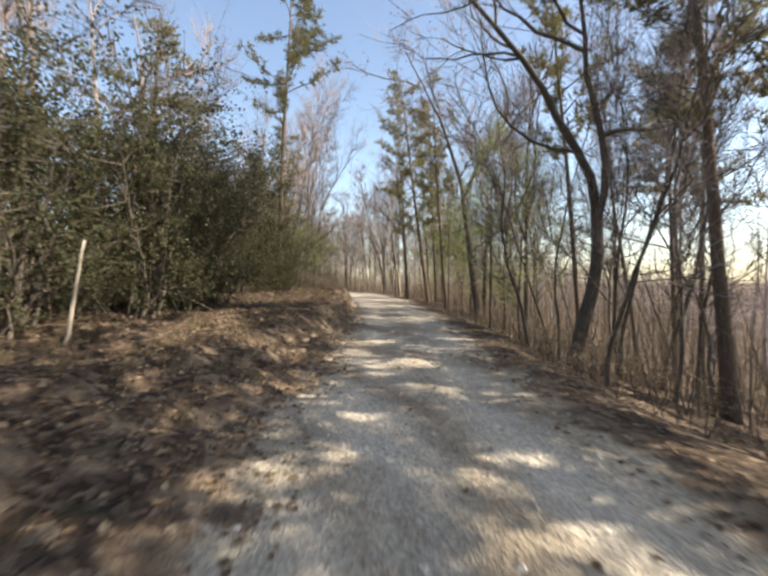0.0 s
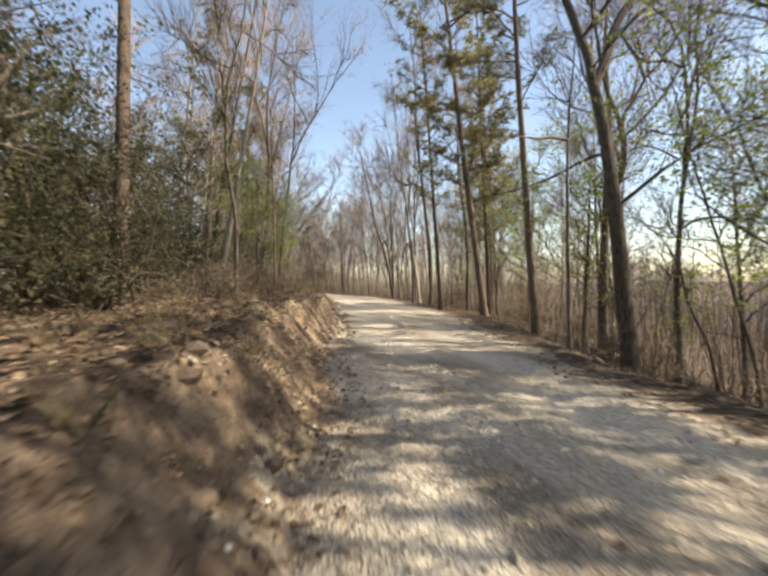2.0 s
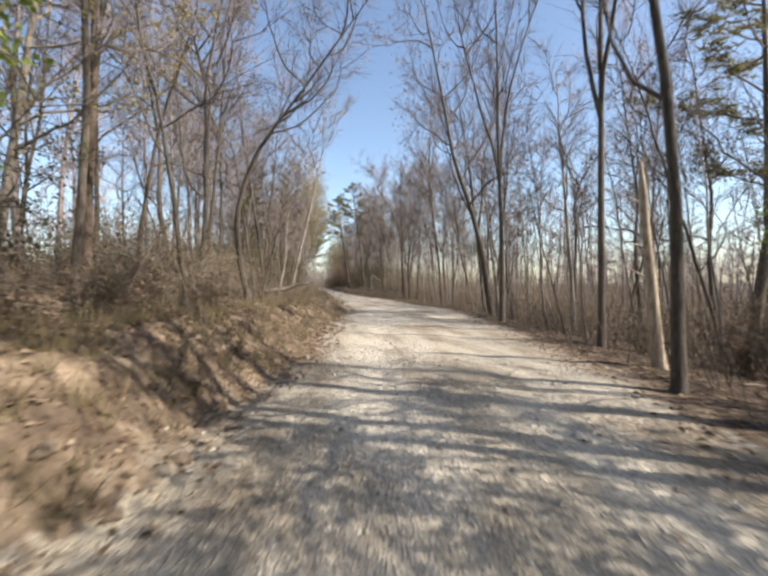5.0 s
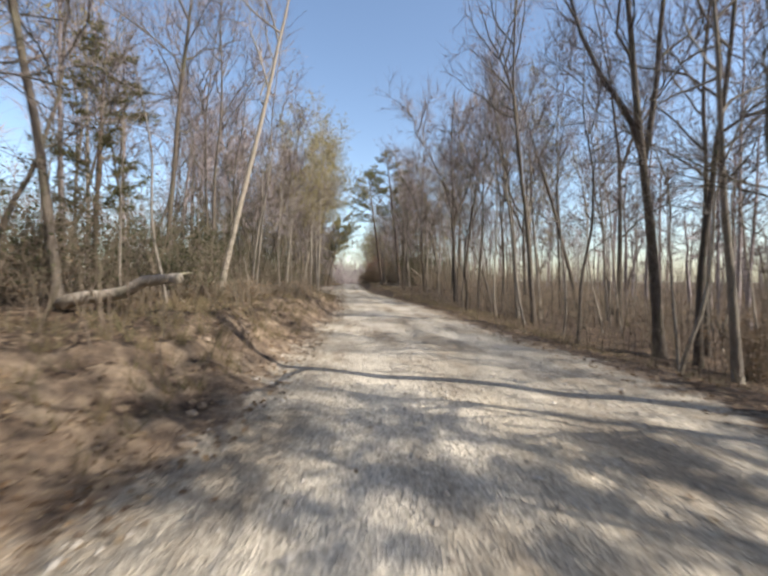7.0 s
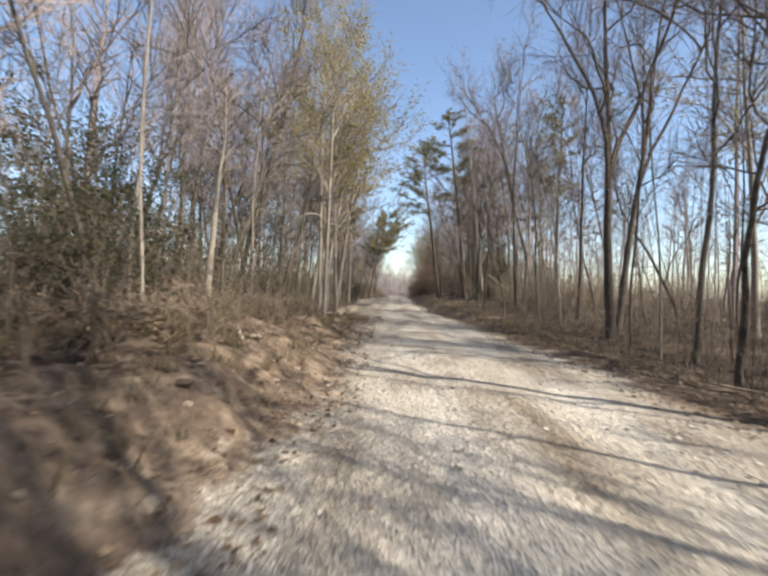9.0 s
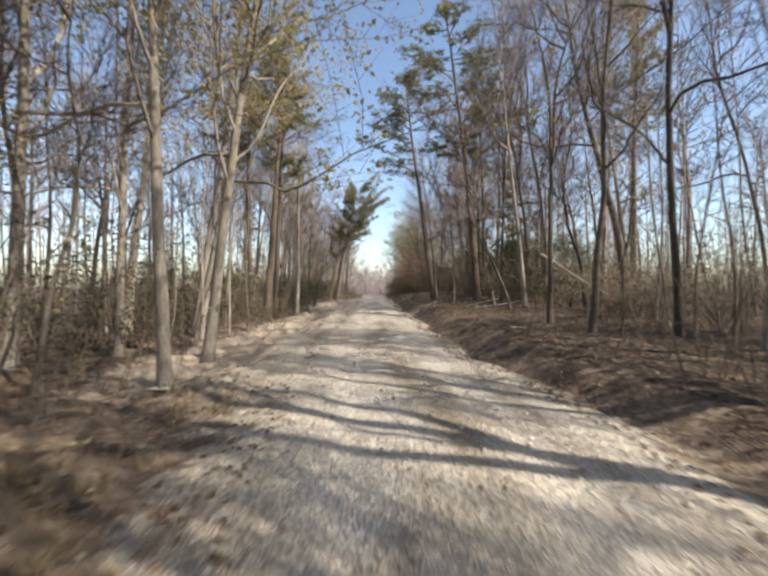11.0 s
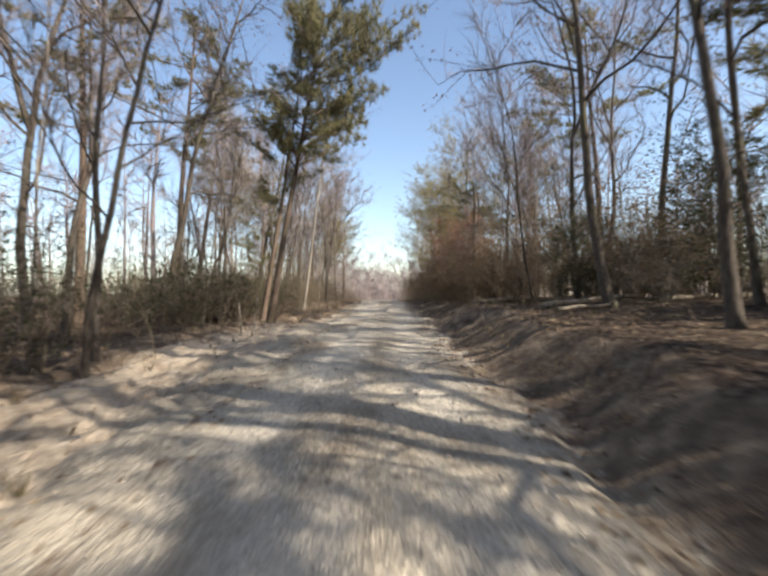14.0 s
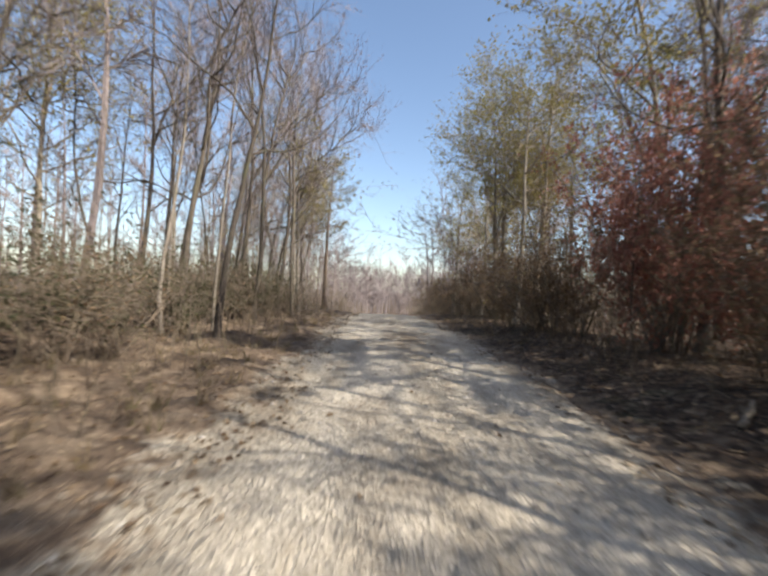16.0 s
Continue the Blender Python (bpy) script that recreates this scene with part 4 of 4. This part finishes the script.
def far_woods():
    """The trees further back, light in build, joined."""
    r = random.Random(77)
    kinds = []
    for n in range(6):
        c = Cloth(3000 + n)
        path = wander(c.r, Vector((0, 0, -0.5)), Vector((0, 0, 1)), 18, 7, 0.03, 0.04)
        c.tube(path, [0.15 * (1 - 0.9 * i / 7) + 0.01 for i in range(8)], 5)
        for _ in range(9):
            p = along(path, c.r.uniform(0.35, 0.98))
            d = sideways(c.r, Vector((0, 0, 1)), radians(c.r.uniform(28, 60)))
            line = wander(c.r, p, d, c.r.uniform(1.5, 4.5), 3, 0.15, 0.06)
            c.tube(line, [0.045, 0.03, 0.02, 0.01], 3)
            for _ in range(22):
                q = along(line, c.r.uniform(0.1, 1.0))
                c.spike(q, q + sideways(c.r, (line[-1] - line[0]).normalized(), radians(c.r.uniform(15, 65))) * c.r.uniform(0.8, 2.6), 0.027)
        kinds.append((np.array(c.v), c.f))
    verts, faces, base = [], [], 0
    spots = []
    for _ in range(560):
        y = r.uniform(-40, 300)
        d = 9.5 + 52 * r.random() ** 1.3
        left = r.random() < 0.52
        if left or (y > 50 and not (96 < y < 124 and d < 26 and r.random() < 0.6)) or (y < 50 and r.random() < 0.15):
            spots.append((float(left_edge(y)) - d if left else float(right_edge(y)) + d, y))
    for _ in range(170):
        y = r.uniform(250, 410)
        spots.append((r.uniform(-6, 50), y))
    for _ in range(120):
        y = r.uniform(205, 330)
        d = 3.0 + 14 * r.random()
        spots.append((float(left_edge(y)) - d if r.random() < 0.5 else float(right_edge(y)) + d, y))
    low = len(spots)
    for _ in range(150):  # low young trees down the slope
        y = r.uniform(45, 125)
        spots.append((float(right_edge(y)) + 18 + 75 * r.random(), y))
    for _ in range(230):
        y = r.uniform(-50, 62)
        spots.append((float(right_edge(y)) + 24 + 110 * r.random(), y))
    for n, (x, y) in enumerate(spots):
        v, f = r.choice(kinds)
        a, s, h = r.uniform(0, 6.283), r.uniform(0.7, 1.3), r.uniform(0.7, 1.12) * (1.0 if n < low else 0.5 if n < low + 150 else max(0.25, (1.0 - float(height(x, y))) / 18))
        ca, sa = math.cos(a) * s, math.sin(a) * s
        w = np.stack([v[:, 0] * ca - v[:, 1] * sa + x, v[:, 0] * sa + v[:, 1] * ca + y, v[:, 2] * h + float(height(x, y))], -1)
        verts += w.tolist()
        faces += [tuple(i + base for i in q) for q in f]
        base += len(v)
    return mesh_of("far_woods", verts, faces, TWIG, False)


stuff("far_woods", far_woods(), "leafless grey-brown woods standing back from the road", "woods")


def brush():
    """Thin stems and briers under the trees."""
    c = Cloth(41)
    r = c.r
    for _ in range(8500):
        y = r.uniform(-10, 210)
        d = r.choice((0.9, 1.6, 2.2)) + 15 * r.random() ** 1.6
        left = r.random() < 0.45
        x = float(left_edge(y)) - d if left else float(right_edge(y)) + d
        if left and (104 < y < 152 and d < 3.6 or y < 27 and d < 9):
            continue
        if not left and 104 < y < 152 and d < 6.5 and r.random() < 0.9:
            continue
        tall = r.uniform(0.5, 2.4) * (1.35 if (not left and y > 140) else 1.0)
        p = Vector((x, y, float(height(x, y)) - 0.05))
        line = wander(r, p, Vector((r.gauss(0, 0.22), r.gauss(0, 0.22), 1)), tall, 3, 0.12)
        c.tube(line, [0.011, 0.009, 0.006, 0.003], 3)
        for _ in range(4):
            q = along(line, r.uniform(0.3, 1))
            c.spike(q, q + Vector((r.gauss(0, 1), r.gauss(0, 1), r.uniform(0.2, 1.2))).normalized() * r.uniform(0.25, 0.8), 0.006)
    return c.mesh("brush", STEM, smooth=False)


def undergrowth():
    """Young stems standing thickly between the trees further back."""
    c = Cloth(43)
    r = c.r
    for n in range(11500):
        y = r.uniform(-30, 320)
        d = 7 + 70 * r.random() ** 1.7 if y < 200 else 2.6 + 40 * r.random() ** 2
        left = r.random() < 0.5
        if n > 9000:  # thicker below the bend
            y, d, left = r.uniform(-5, 112), 5 + 62 * r.random() ** 1.2, False
        x = float(left_edge(y)) - d if left else float(right_edge(y)) + d
        tall = r.uniform(1.5, 6.5)
        line = wander(r, Vector((x, y, float(height(x, y)) - 0.05)), Vector((r.gauss(0, 0.16), r.gauss(0, 0.16), 1)), tall, 3, 0.08)
        w = 0.006 + 0.0028 * tall
        c.tube(line, [w, w * 0.75, w * 0.5, 0.003], 3)
        for _ in range(9):
            q = along(line, r.uniform(0.2, 1))
            c.spike(q, q + Vector((r.gauss(0, 0.8), r.gauss(0, 0.8), r.uniform(0.3, 1.4))).normalized() * r.uniform(0.5, 1.9), 0.008)
    return c.mesh("undergrowth", STEM, smooth=False)


stuff("undergrowth", undergrowth(), "thick brown undergrowth of young bare stems between the trees", "undergrowth")


def thicket(name, seed, mat, bands, twigs=14, leaves=1, size=0.11):
    """Low bushes, too many to count, in bands along the road: side, from, to, near, far, low, high, how many."""
    c = Cloth(seed)
    r = c.r
    for side, y0, y1, near, far, low, high, count in bands:
        for _ in range(count):
            y, d = r.uniform(y0, y1), near + (far - near) * r.random() ** 1.3
            x = float(left_edge(y)) - d if side < 0 else float(right_edge(y)) + d
            tall = r.uniform(low, high)
            base = Vector((x, y, float(height(x, y)) - 0.05))
            for _ in range(6):
                line = wander(r, base, Vector((r.gauss(0, 0.4), r.gauss(0, 0.4), 1)), tall * r.uniform(0.6, 1), 3, 0.15)
                c.tube(line, [0.018, 0.013, 0.009, 0.004], 3)
                for _ in range(twigs):
                    q = along(line, r.uniform(0.2, 1))
                    e = q + Vector((r.gauss(0, 1), r.gauss(0, 1), r.uniform(0, 1))).normalized() * r.uniform(0.3, 0.38 * tall + 0.2)
                    c.spike(q, e, 0.009)
                    for _ in range(2):
                        f = q.lerp(e, r.uniform(0.2, 0.9))
                        c.spike(f, f + Vector((r.gauss(0, 1), r.gauss(0, 1), r.uniform(-0.2, 1))).normalized() * r.uniform(0.15, 0.5), 0.007)
                    for _ in range(leaves):
                        c.leaf(q.lerp(e, r.uniform(0.0, 1.1)) + Vector((r.gauss(0, 0.1), r.gauss(0, 0.1), r.gauss(0, 0.08))), size, 0.4)
    return c.mesh(name, STEM, STEM, mat, smooth=False)


stuff("brown_thicket", thicket("brown_thicket", 44, DRY, [(1, 140, 205, 4.5, 12, 2.5, 5.5, 120), (1, 56, 140, 6, 24, 1.5, 3.4, 150), (1, -5, 66, 4.0, 14, 1.0, 2.3, 110), (-1, 150, 205, 3.5, 10, 2, 4, 60), (1, 104, 152, 7.5, 14, 1.0, 2.2, 50), (-1, 72, 100, 2.4, 6, 0.4, 0.9, 60), (-1, 26, 56, 2.4, 6, 0.6, 1.6, 44), (-1, 40, 64, 4, 12, 1.5, 3.4, 36), (-1, 64, 72, 6, 12, 1.5, 3, 12), (-1, 72, 100, 6, 13, 1.5, 3.0, 30)], 14, 2, 0.075),
      "low brown bushes holding dry leaves under the trees", "bushes")
stuff("evergreen_thicket", thicket("evergreen_thicket", 45, EVERGREEN, [(1, 110, 152, 7, 16, 2.5, 5.0, 90), (-1, 98, 165, 5.0, 14, 2.4, 4.6, 140), (-1, 56, 74, 6.0, 14, 2.5, 5.0, 60), (-1, 72, 100, 4.5, 13, 2.5, 4.8, 64), (-1, 152, 185, 3.6, 9, 1.8, 3.6, 60), (-1, 0, 46, 6, 14, 2.5, 5.5, 80)], 9, 8, 0.085),
      "dull green evergreen bushes under the trees", "bushes")
stuff("brush", brush(), "thin brown stems and briers under the trees", "brush")


def litter():
    """Fallen leaves on the banks and along the road's edges."""
    c = Cloth(42)
    r = c.r
    for _ in range(52000):
        y = r.uniform(-2, 186)
        d = -0.35 + 6.0 * r.random() ** 1.3 if r.random() > 0.012 else r.uniform(-2.0, 0)
        left = r.random() < 0.55
        x = float(left_edge(y)) - d if left else float(right_edge(y)) + d
        if left and 104 < y < 152 and d < 3.6 and r.random() < 0.85:
            continue
        c.leaf(Vector((x, y, float(height(x, y)) + 0.012)), 0.085, 3.0)
    for _ in range(26000):  # caught on the cut bank
        y, d = r.uniform(4, 64), r.uniform(0.1, 3.4)
        x = float(left_edge(y)) - d
        c.leaf(Vector((x, y, float(height(x, y)) + 0.012)), 0.07, 2.2)
    return c.mesh("leaf_litter", FALLEN, smooth=False)


stuff("leaf_litter", litter(), "scattered dry brown fallen leaves", "leaves")


# ---- fallen wood ----
def log_thing(name, a, b, radius, label, seed, stubs=2, mat=None):
    """A fallen log or stick from a to b, a little crooked, with broken ends and stubs."""
    r = random.Random(seed)
    a, b = Vector(a), Vector(b)
    n = 7
    pts = [a.lerp(b, i / n) + Vector((r.gauss(0, radius * 0.35), r.gauss(0, radius * 0.35), r.gauss(0, radius * 0.25))) for i in range(n + 1)]
    c = Cloth(seed)
    c.tube([pts[0], *pts, pts[-1]], [radius * 0.15] + [radius * (1.1 - 0.45 * i / n) * r.uniform(0.9, 1.1) for i in range(n + 1)] + [radius * 0.1], 8)
    ob = tagged(new(name), label, "log", "fallen wood")
    part("stem", c.mesh("stem", mat or DEADWOOD), ob)
    for _ in range(stubs):
        c = Cloth(seed)
        k = r.uniform(0.2, 0.9)
        d = sideways(r, (b - a).normalized(), radians(r.uniform(45, 80)))
        d.z = abs(d.z)
        c.tube(wander(r, along(pts, k), d, radius * r.uniform(2.5, 5), 3, 0.15), [radius * 0.35, radius * 0.28, radius * 0.2, radius * 0.06], 5)
        part("branch_stub", c.mesh("branch_stub", mat or DEADWOOD), ob)
    return ob


def at(x, y, up=0.0):
    return (x, y, float(height(x, y)) + up)


log_thing("fallen_log", at(12.2, 69.9, 0.1), (15.3, 69.0, 1.9), 0.165, "pale sunlit broken log leaning over the bank", 1, 2, PALE)
log_thing("fallen_log", at(25.3, 153.9, 0.1), at(31.5, 158.5, 0.16), 0.11, "weathered pale log lying along the bank top", 2, 2)
log_thing("fallen_log", at(26.5, 154.6, 0.1), at(29.6, 150.9, 0.14), 0.07, "thin weathered log lying on the bank top", 12, 1)
log_thing("broken_stick", at(24.1, 123.6, 0.05), at(24.8, 124.2, 0.1), 0.05, "short pale broken stick on the bank", 3, 1, PALE)
log_thing("broken_stick", at(28.4, 123.6, 0.05), at(29.8, 124.3, 0.12), 0.06, "short pale broken stick among brown leaves", 4, 1, PALE)
log_thing("leaning_dead_stem", at(30.8, 113.2, 0.0), (28.0, 115.6, 3.4), 0.09, "dead grey stem leaning between the trees", 5, 3)
log_thing("leaning_dead_stem", at(31.6, 116.2, 0.0), (29.4, 113.2, 2.4), 0.07, "dead grey stem fallen against the undergrowth", 6, 3)
log_thing("fallen_log", at(15.8, 87.6, 0.1), at(15.2, 89.6, 0.14), 0.07, "weathered log at the top of the leafy bank", 7, 2)
log_thing("fallen_log", at(16.2, 96.4, 0.1), at(16.9, 98.6, 0.2), 0.05, "pale weathered log beside the road", 8, 2)
log_thing("dead_sapling", at(-1.9, 9.7, -0.05), (-1.6, 9.9, 2.7), 0.04, "thin pale dead sapling standing on the bank", 9, 2, PALE)
log_thing("dead_sapling", at(15.3, 147.6, -0.05), (15.1, 147.9, 1.3), 0.03, "short pale dead stub on the sandy shoulder", 10, 1, PALE)
log_thing("dead_sapling", at(15.8, 147.2, -0.05), (16.1, 147.0, 1.5), 0.025, "short pale dead stub on the sandy shoulder", 11, 1, PALE)
log_thing("fallen_log", at(25.9, 145.2, 0.1), at(29.6, 146.1, 0.12), 0.09, "weathered log lying on brown leaves by the ditch", 13, 2)
log_thing("fallen_log", at(29.2, 144.4, 0.1), at(33.2, 145.7, 0.12), 0.08, "grey log lying under the trees", 14, 2)
log_thing("fallen_log", at(25.4, 142.9, 0.08), at(27.3, 143.4, 0.1), 0.06, "short grey log on brown leaves", 15, 1)
log_thing("fallen_log", at(27.0, 127.2, 0.1), at(30.2, 128.6, 0.12), 0.08, "weathered log lying on brown leaves", 16, 2)
for n, (x, y, dx, dy, up) in enumerate([(25.2, 119.4, 1.7, -0.7, 0.5), (25.6, 118.4, 1.5, 0.9, 0.1), (26.4, 119.6, -0.4, -1.8, 0.7), (25.9, 118.9, 2.1, 0.2, 0.2), (26.6, 118.2, 0.3, 1.5, 0.9), (27.4, 120.6, 1.9, -0.5, 0.3)]):
    log_thing("broken_branch", at(x, y, 0.04), at(x + dx, y + dy, up), 0.035, "pale broken branch in a heap on brown leaves", 60 + n, 2, PALE)
log_thing("dead_sapling", at(14.6, 79.8, -0.05), (14.1, 79.9, 2.9), 0.035, "pale forked dead sapling on the leafy bank", 17, 5, PALE)
log_thing("dead_sapling", at(16.5, 80.3, -0.05), (16.75, 80.3, 1.0), 0.02, "thin pale dead stick standing in the bank", 18, 0, PALE)
log_thing("dead_sapling", at(12.7, 127.4, -0.05), (13.15, 127.2, 1.5), 0.04, "pale broken dead sapling with stubs of limbs", 19, 5, PALE)
rnd = random.Random(9)
for n in range(46):
    y = rnd.uniform(12, 178)
    d = rnd.uniform(0.8, 5.0)
    x = float(left_edge(y)) - d if rnd.random() < 0.5 else float(right_edge(y)) + d
    w, s = rnd.uniform(0, 6.283), rnd.uniform(0.4, 1.5)
    log_thing("broken_stick", at(x, y, 0.03), at(x + s * math.cos(w), y + s * math.sin(w), 0.05), rnd.uniform(0.015, 0.04), "weathered broken stick lying on leaf litter", 100 + n, 1)


def dead_tree(x, y):
    """A thin dead tree whose one broken limb has lost its bark."""
    ob = tagged(new("dead_tree"), "thin dead tree with one pale barkless limb over the road", "dead tree", W)
    base, r = Vector(at(x, y, -0.1)), random.Random(31)
    trunk = wander(r, base, Vector((-0.03, 0, 1)), 9.5, 9, 0.03, 0.03)
    c = Cloth(31)
    c.tube(trunk, [0.07 * (1 - 0.08 * i) for i in range(10)], 7)
    part("trunk", c.mesh("trunk", BARK), ob)
    p = along(trunk, (6.1 - base.z) / 9.5)
    c = Cloth(32)
    c.tube([p, p + Vector((-0.5, 0.12, 0.06)), p + Vector((-1.0, 0.1, -0.06)), p + Vector((-1.7, 0.2, -0.02))], [0.05, 0.045, 0.04, 0.02], 6)
    part("broken_limb", c.mesh("broken_limb", DEADWOOD), ob, "pale barkless limb")
    for k in (0.72, 0.8, 0.93):
        c = Cloth(33)
        c.tube(wander(r, along(trunk, k), sideways(r, Vector((0, 0, 1)), 1.0), 1.4, 4, 0.12), [0.022, 0.018, 0.013, 0.008, 0.004], 5)
        part("limb", c.mesh("limb", BARK), ob)


dead_tree(15.9, 26.3)


# ---- stones and grass ----
def stones():
    """Loose gravel and small stones on the road and at the foot of the banks."""
    verts, faces = [], []
    r = random.Random(21)
    for _ in range(9000):
        y = r.uniform(2, 182)
        l, rr = float(left_edge(y)), float(right_edge(y))
        x = r.uniform(l - 0.35, rr + 0.35)
        s = 0.012 + 0.035 * r.random() ** 3
        z = float(height(x, y)) + s * 0.2
        a = r.uniform(0, 6.283)
        base = len(verts)
        for k in range(4):
            q = a + k * 1.5708
            verts.append((x + s * math.cos(q) * r.uniform(0.7, 1.3), y + s * math.sin(q) * r.uniform(0.7, 1.3), z + r.uniform(-0.2, 0.2) * s))
        verts.append((x, y, z + s * 0.7))
        faces += [(base, base + 1, base + 4), (base + 1, base + 2, base + 4), (base + 2, base + 3, base + 4), (base + 3, base, base + 4)]
    return mesh_of("gravel", verts, faces, STONE, False)


stuff("gravel", stones(), "loose pale gravel stones on the road", "gravel")


def clods():
    """Earth clods and stones that have come away from the cut bank."""
    verts, faces = [], []
    r = random.Random(23)
    t = (1 + 5 ** 0.5) / 2
    ball = [Vector(p).normalized() for p in [(-1, t, 0), (1, t, 0), (-1, -t, 0), (1, -t, 0), (0, -1, t), (0, 1, t), (0, -1, -t), (0, 1, -t), (t, 0, -1), (t, 0, 1), (-t, 0, -1), (-t, 0, 1)]]
    skin = [(0, 11, 5), (0, 5, 1), (0, 1, 7), (0, 7, 10), (0, 10, 11), (1, 5, 9), (5, 11, 4), (11, 10, 2), (10, 7, 6), (7, 1, 8), (3, 9, 4), (3, 4, 2), (3, 2, 6), (3, 6, 8), (3, 8, 9), (4, 9, 5), (2, 4, 11), (6, 2, 10), (8, 6, 7), (9, 8, 1)]
    for _ in range(900):
        y = r.uniform(8, 62) if r.random() < 0.75 else r.uniform(62, 98)
        x = float(left_edge(y)) - abs(r.gauss(0.1, 0.75))
        s = 0.02 + 0.075 * r.random() ** 2.5
        p = Vector((x, y, float(height(x, y)) + s * 0.15))
        wide = Vector((r.uniform(0.8, 1.5), r.uniform(0.8, 1.5), r.uniform(0.5, 0.9)))
        base = len(verts)
        for q in ball:
            verts.append(tuple(p + Vector((q.x * wide.x, q.y * wide.y, q.z * wide.z)) * s * r.uniform(0.75, 1.2)))
        faces += [tuple(i + base for i in f) for f in skin]
    return mesh_of("bank_clods", verts, faces, CLOD, False)


stuff("bank_clods", clods(), "brown earth clods and stones at the foot of the cut bank", "clods")


def grass():
    """Sparse dry tufts on the banks and shoulders."""
    c = Cloth(61)
    r = c.r
    for _ in range(5600):
        y = r.uniform(0, 182) if r.random() < 0.6 else r.uniform(58, 100)
        d = 0.6 + 4.2 * r.random()
        x = float(left_edge(y)) - d if r.random() < 0.6 else float(right_edge(y)) + d
        if r.random() < 0.3:
            y = r.uniform(6, 60)
            x = float(left_edge(y)) - r.uniform(0.3, 3.2)
        if (104 < y < 152 and x < left_edge(y) and r.random() < 0.8) or (y < 30 and r.random() < 0.75):
            continue
        p = Vector(at(x, y, -0.02))
        for _ in range(9):
            q = p + Vector((r.gauss(0, 0.05), r.gauss(0, 0.05), 0))
            c.spike(q, q + Vector((r.gauss(0, 0.5), r.gauss(0, 0.5), 1)).normalized() * r.uniform(0.12, 0.45), 0.008)
    return c.mesh("dry_grass", GRASS, GRASS, smooth=False)


GRASS = leafy("dry_grass", [(0.12, 0.085, 0.05), (0.20, 0.148, 0.088), (0.115, 0.105, 0.05)], 0.3, 0.8)
stuff("dry_grass", grass(), "sparse tufts of dry grass on the banks", "grass")
